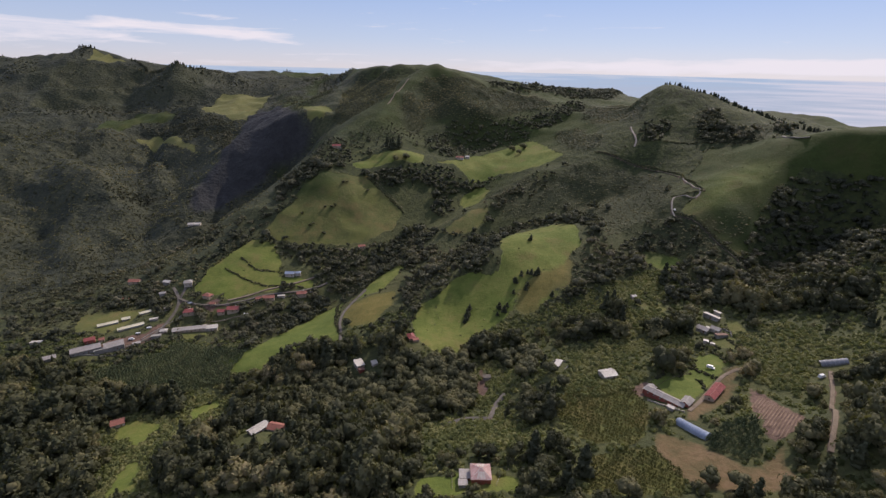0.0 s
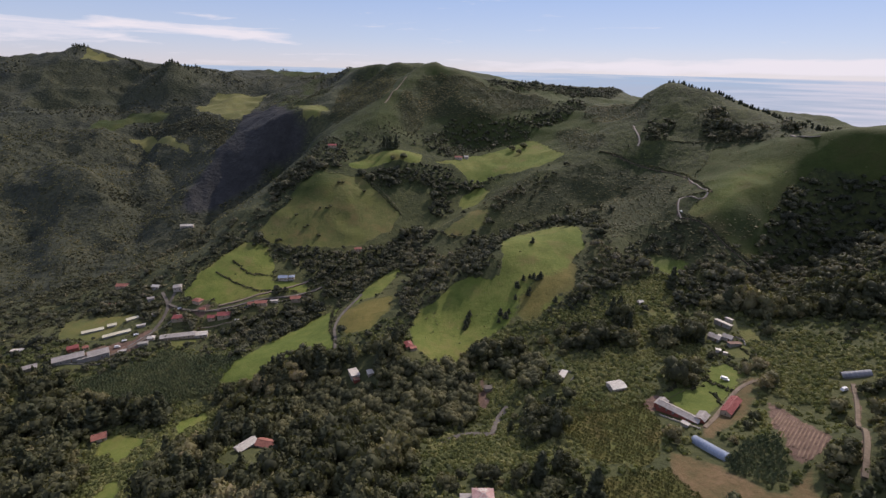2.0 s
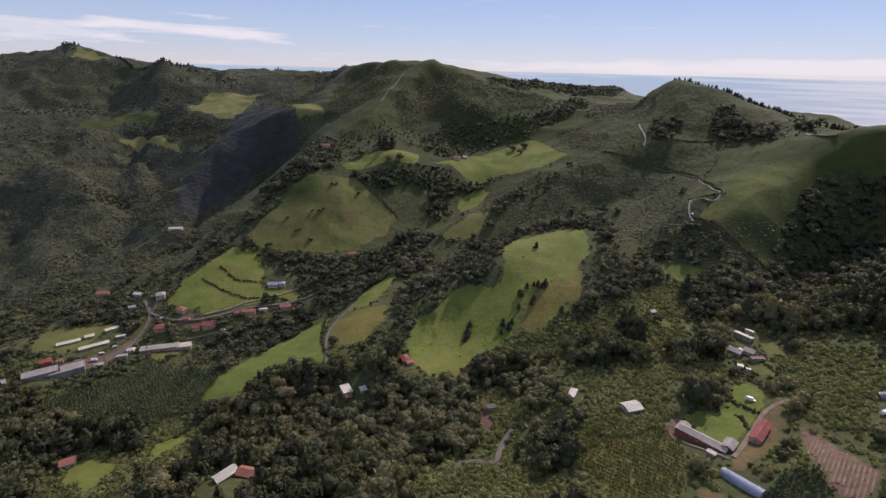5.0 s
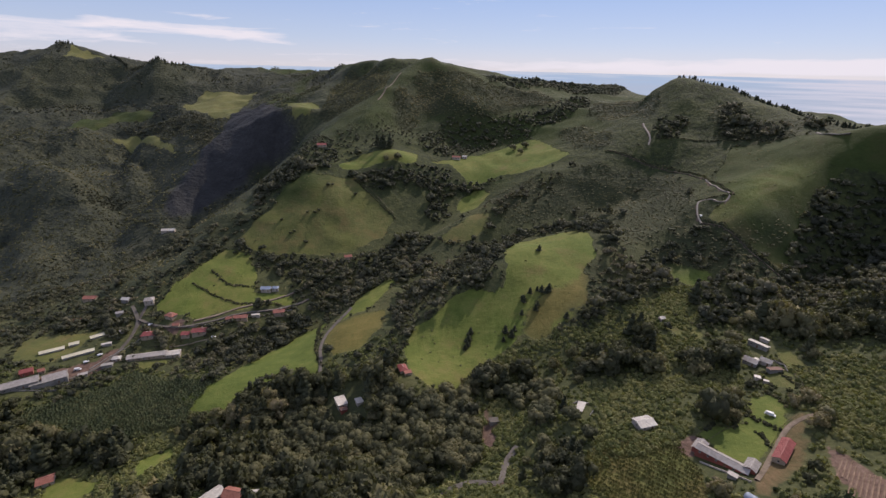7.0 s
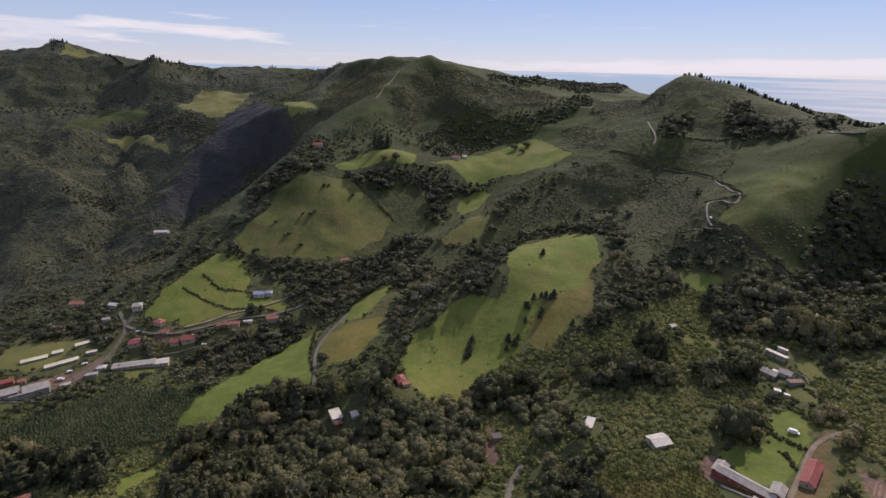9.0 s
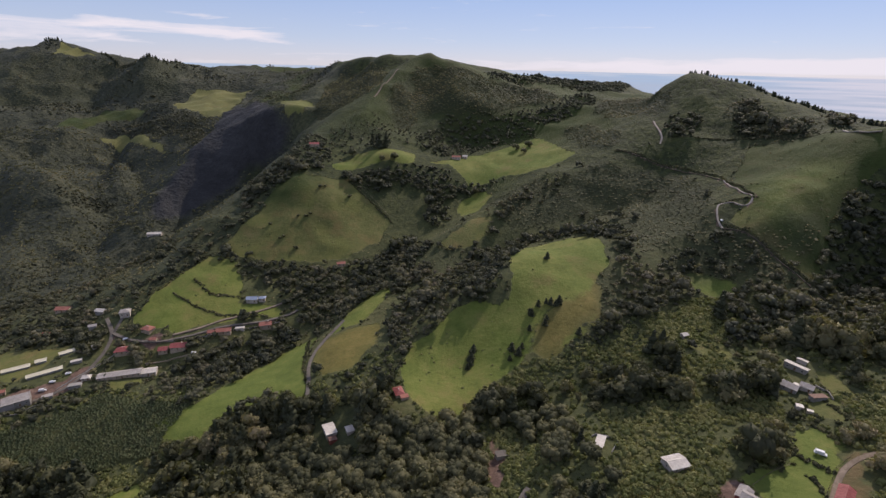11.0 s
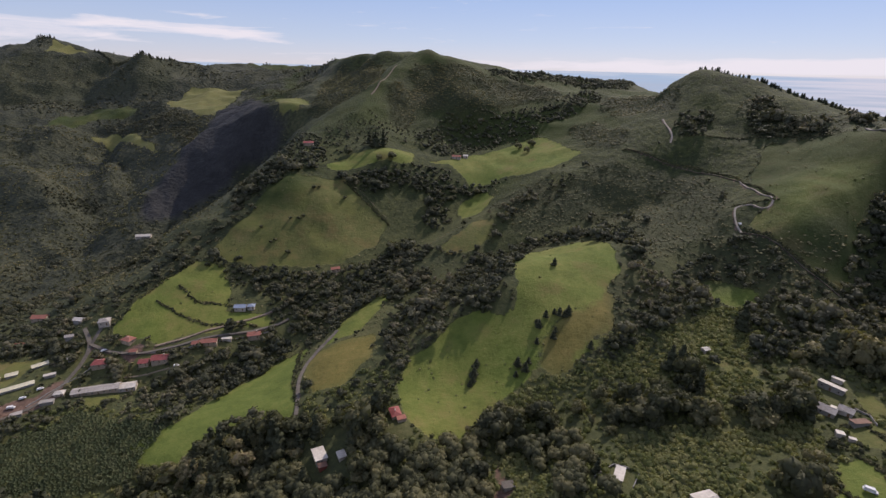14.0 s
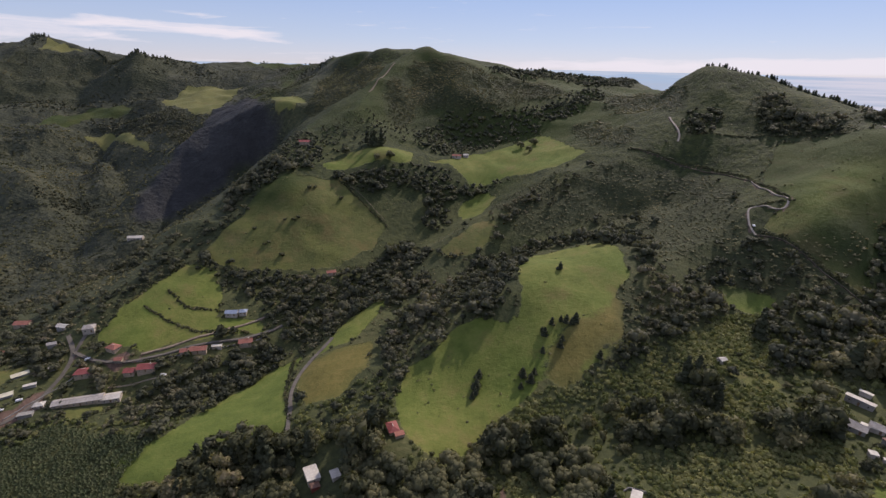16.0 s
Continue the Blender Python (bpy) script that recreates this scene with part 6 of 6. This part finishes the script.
plant(FIRS, ((-82, 734), (-64, 732), (-72, 723), (-76, 729), (61, 169), (147, 339), (146, 359), (201, 392), (142, 362), (204, 396)), 15, 21, 0.9)


# ---------------------------------------------------------------- growth over the land
def in_view(x, y, wide=60):
    return (np.abs(x) < 0.98 * np.maximum(y, 0) + wide) & (y > 30)


def tones(x, y, middle, patch, seed, spread=0.2):
    return np.clip(middle + 0.33 * grain(x, y, patch, seed) + 0.22 * grain(x, y, patch * 2.5, seed + 100) + spread * rng.normal(size=len(x)), 0, 1)


def grow_woods():
    # nearest woods: the trees of the middle gully stand singly, the rest is one wood
    x, y = jittered(-430, 430, 84, 360, 5.9)
    keep = in_view(x, y) & open_ground(x, y, -1.8, 2.5) & (rng.random(len(x)) < woods(x, y))
    x, y = x[keep], y[keep]
    single = (np.abs(x + 10) < 95) & (y > 262) & (y < 335) & (rng.random(len(x)) < 0.85)
    spots_at = [(float(a), float(b)) for a, b in zip(x[single], y[single])][:230]
    plant(BROAD, spots_at, 6.5, 11.5, 0.95)
    x, y = x[~single], y[~single]
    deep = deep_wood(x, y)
    keep = rng.random(len(x)) > 0.32 * deep
    x, y, deep = x[keep], y[keep], deep[keep]
    wide = 3.8 + 6.5 * rng.random(len(x)) ** 1.8 + deep * (2.4 + 8.0 * rng.random(len(x)) ** 1.8) + 1.5 * grain(x, y, 40, 51)
    tall = wide * (0.75 + 0.55 * rng.random(len(x)) ** 1.3 + 0.1 * deep)
    tops = rng.random(len(x)) < 0.10 + 0.22 * (x < -60)
    scatter("near_conifers", CONES, x[tops], y[tops], wide[tops] * 1.5, wide[tops] * 1.05 + 3.5, np.clip(0.6 + 0.25 * rng.normal(size=int(tops.sum())), 0, 1), NEEDLE, "upright dark trees rising out of the woods", "woodland")
    x, y, wide, tall = x[~tops], y[~tops], wide[~tops], tall[~tops]
    # deep_wood lowers the tone; at the near left that paints in shade
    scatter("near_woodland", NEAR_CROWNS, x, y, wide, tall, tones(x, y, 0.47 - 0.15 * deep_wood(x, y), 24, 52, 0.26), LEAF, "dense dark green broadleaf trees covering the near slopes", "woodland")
    # slopes across the valley
    x, y = jittered(-720, 560, 360, 680, 5.4)
    keep = in_view(x, y) & open_ground(x, y, 0.5) & (rng.random(len(x)) < woods(x, y))
    x, y = x[keep], y[keep]
    wide = 3.0 + 5.5 * rng.random(len(x)) ** 2 + 2.6 * deep_wood(x, y) * rng.random(len(x)) + 5.0 * (rng.random(len(x)) < 0.10)
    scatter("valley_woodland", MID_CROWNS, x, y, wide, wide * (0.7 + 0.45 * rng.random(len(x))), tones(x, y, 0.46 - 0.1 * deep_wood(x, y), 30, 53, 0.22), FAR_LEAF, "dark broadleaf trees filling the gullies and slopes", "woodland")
    # far slopes and ridges
    x, y = jittered(-1300, 720, 680, 1300, 6.0)
    keep = in_view(x, y) & open_ground(x, y, 1.0) & (rng.random(len(x)) < woods(x, y) * 1.1 - 0.08)
    x, y = x[keep], y[keep]
    wide = 2.8 + 3.5 * rng.random(len(x)) ** 1.5 + deep_wood(x, y) * (0.8 + 5.0 * rng.random(len(x)) ** 2)
    scatter("far_woodland", FAR_CROWNS, x, y, wide, wide * 0.85, tones(x, y, 0.3, 60, 57), FAR_LEAF, "dark scattered trees on far hillsides", "woodland", 0.2)
    x, y = jittered(-2000, 1400, 1300, 2150, 13)
    keep = in_view(x, y) & open_ground(x, y, 1.0) & (rng.random(len(x)) < woods(x, y) * 1.1 - 0.1)
    x, y = x[keep], y[keep]
    wide = 5.5 + 5 * rng.random(len(x))
    scatter("ridge_woodland", FAR_CROWNS, x, y, wide, wide * 0.75, tones(x, y, 0.28, 90, 58), FAR_LEAF, "small dark trees along distant ridges", "woodland", 0.2)
    # scrub between the trees
    x, y = jittered(-430, 430, 70, 500, 3.75)
    keep = in_view(x, y) & ((open_ground(x, y, -0.5) & (y < 400)) | ((covers_at(x, y, ("thicket",)) > 0) & (covers_at(x, y, ("lush", "fresh", "earth")) < 0))) & (rng.random(len(x)) < 0.8)
    x, y = x[keep], y[keep]
    wide = 1.4 + 2.8 * rng.random(len(x)) ** 1.5
    scatter("near_scrub", BUSHES, x, y, wide, wide * 0.75, tones(x, y, 0.60, 30, 55), SHRUB, "olive green bushes and scrub between trees", "scrub")
    x, y = jittered(-1150, 640, 380, 1250, 4.0)
    bushy = np.clip(1.05 - (y - 400) / 900, 0.3, 0.9) * np.where(x > -250, np.clip((760 - y) / 150, 0.04, 1), 1) * np.clip(0.85 + 0.5 * grain(x, y, 40, 71), 0.3, 1)
    keep = in_view(x, y, 20) & open_ground(x, y, 0.5) & (covers_at(x, y, ("brush",)) < 0) & (rng.random(len(x)) < bushy)
    x, y = x[keep], y[keep]
    wild = np.clip((-x - 180) / 120, 0, 1)
    wide = 1.0 + (1.2 + 1.6 * wild) * rng.random(len(x)) ** 2 + np.clip((y - 600) / 400, 0, 1.6) * (0.3 + 0.7 * wild) + wild * 2.2 * (rng.random(len(x)) < 0.12)
    scatter("slope_scrub", SMALL_BUSHES, x, y, wide, wide * (0.36 + 0.22 * wild), tones(x, y, 0.44, 60, 56), LEAF, "low bushes dotted over the slopes", "scrub")
    x, y = jittered(-1650, -380, 1150, 1750, 9.0)
    keep = in_view(x, y, 20) & open_ground(x, y, 0.5) & (rng.random(len(x)) < np.clip(0.5 + 0.9 * grain(x, y, 90, 72), 0, 0.9))
    x, y = x[keep], y[keep]
    wide = 2.5 + 3.5 * rng.random(len(x))
    scatter("far_scrub", SMALL_BUSHES, x, y, wide, wide * 0.5, tones(x, y, 0.35, 60, 73), FAR_LEAF, "dark low scrub on the far hillsides", "scrub")
    x, y = jittered(-260, 330, 130, 520, 2.3)
    keep = (covers_at(x, y, ("thicket",)) > 0) & (covers_at(x, y, ("lush", "fresh", "earth")) < 0) & (road_gap(x, y) > 1.6) & (rng.random(len(x)) < 0.75 + 0.5 * grain(x, y, 9, 79))
    for cx, cy, r in CLEAR:
        keep &= np.hypot(x - cx, y - cy) > r
    x, y = x[keep], y[keep]
    wide = 1.7 + 2.3 * rng.random(len(x)) ** 1.4
    scatter("thicket", BUSHES, x, y, wide, wide * 0.7, tones(x, y, 0.84, 11, 75, 0.15), SHRUB, "dense light green thicket of tall grass and shrubs", "thicket", 0.1)
    # dark ferny brush on the hillsides
    x, y = jittered(-230, 460, 370, 1180, 3.0)
    keep = in_view(x, y, 20) & (covers_at(x, y, ("brush",)) + 6 * grain(x, y, 23, 26) > 0) & (covers_at(x, y, ("lush", "fresh", "bare")) < 0) & (road_gap(x, y) > 2.6) & (rng.random(len(x)) < 0.75)
    x, y = x[keep], y[keep]
    wide = 1.2 + 2.2 * rng.random(len(x)) ** 1.8 + np.clip((y - 600) / 300, 0, 1.2)
    scatter("hill_brush", SMALL_BUSHES, x, y, wide, wide * 0.42, tones(x, y, 0.50, 30, 77, 0.16), LEAF, "low dark ferny brush on the hillsides", "scrub")
    # a few bushes and tufts in the meadows
    x, y = jittered(-300, 420, 150, 700, 3.4)
    keep = (covers_at(x, y, ("lush", "dry")) > 2) & (rng.random(len(x)) < np.clip(grain(x, y, 26, 61) * 0.5 - 0.07, 0, 1) + 0.012)
    x, y = x[keep], y[keep]
    wide = 0.5 + 1.5 * rng.random(len(x)) ** 2.5
    scatter("meadow_tufts", SMALL_BUSHES, x, y, wide, wide * 0.6, tones(x, y, 0.5, 20, 62), LEAF, "dark tufts and shrubs in the meadows", "shrub")
    # hedges and cut banks
    hx, hy = [], []
    for line in HEDGES:
        for (ax, ay), (bx, by) in zip(line, line[1:]):
            n = int(math.hypot(bx - ax, by - ay) / 0.8) + 1
            for k in range(n):
                f = (k + float(rng.random())) / n
                hx.append(ax + (bx - ax) * f + float(rng.normal()) * 0.7)
                hy.append(ay + (by - ay) * f + float(rng.normal()) * 0.7)
    x, y = np.array(hx), np.array(hy)
    wide = 1.0 + 1.3 * rng.random(len(x))
    scatter("hedgerow", BUSHES, x, y, wide, wide * 0.75, tones(x, y, 0.25, 20, 63), LEAF, "dark hedges along lanes and terrace banks", "hedge")
    # bushes along the edges of the fields
    x, y = jittered(-420, 420, 150, 620, 2.6)
    rim = covers_at(x, y, ("lush", "fresh", "dry"))
    keep = in_view(x, y) & (rim > -3.5) & (rim < 1.2) & (covers_at(x, y, ("crop", "banana", "earth", "straw")) < 0) & (road_gap(x, y) > 2.6) & (rng.random(len(x)) < 0.22 + 0.5 * grain(x, y, 14, 65))
    for cx, cy, r in CLEAR:
        keep &= np.hypot(x - cx, y - cy) > r
    x, y = x[keep], y[keep]
    wide = 0.9 + 2.4 * rng.random(len(x)) ** 2
    scatter("field_edge_bushes", BUSHES, x, y, wide, wide * 0.75, tones(x, y, 0.4, 20, 66), LEAF, "uneven bushes along the edges of the meadows", "bush")
    # trees on the skyline
    hx, hy = [], []
    for line in TREE_ROWS:
        for (ax, ay), (bx, by) in zip(line, line[1:]):
            n = int(math.hypot(bx - ax, by - ay) / (2.2 if ay < 1000 else 5.0)) + 1
            for k in range(n):
                f = (k + float(rng.random())) / n
                hx.append(ax + (bx - ax) * f + float(rng.normal()) * 2.5)
                hy.append(ay + (by - ay) * f + float(rng.normal()) * 3)
    x, y = np.array(hx), np.array(hy)
    wide = 2.4 + 3.0 * rng.random(len(x))
    wide = wide * (1 + 0.7 * np.clip((y - 1000) / 500, 0, 1))
    scatter("crest_trees", CONES, x, y, wide * 1.7, wide * 1.25, tones(x, y, 0.3, 20, 67), NEEDLE, "dark conifers along the crest of the hill", "woodland")
    # plantations in rows
    for kind, row, step, shapes, mat, name, label, lo, hi in (("banana", 2.8, 2.6, BANANAS, BANANA, "banana_plantation", "bushy banana plants with broad green leaves", 2.6, 3.8),
                                                             ("crop", 2.6, 1.5, BANANAS, CROP, "maize_crop", "yellowish green rows of tall crop plants", 1.4, 2.3)):
        u, v = np.meshgrid(np.arange(-420, 420, row), np.arange(-420, 420, step))
        u, v = u.ravel() + rng.normal(size=u.size) * (0.55 if kind == "banana" else 0.2), v.ravel() + rng.normal(size=v.size) * 0.3
        x, y = -20 + u * 0.8 - v * 0.6, 270 + u * 0.6 + v * 0.8
        keep = (covers_at(x, y, (kind,)) > 0) & (rng.random(len(x)) < 0.93)
        x, y = x[keep], y[keep]
        s = lo + (hi - lo) * rng.random(len(x))
        scatter(name, shapes, x, y, s * 1.1, s, np.clip(rng.random(len(x)) * 0.6 + 0.3 * grain(x, y, 25, 81), 0, 1), mat, label, "plantation")


grow_woods()
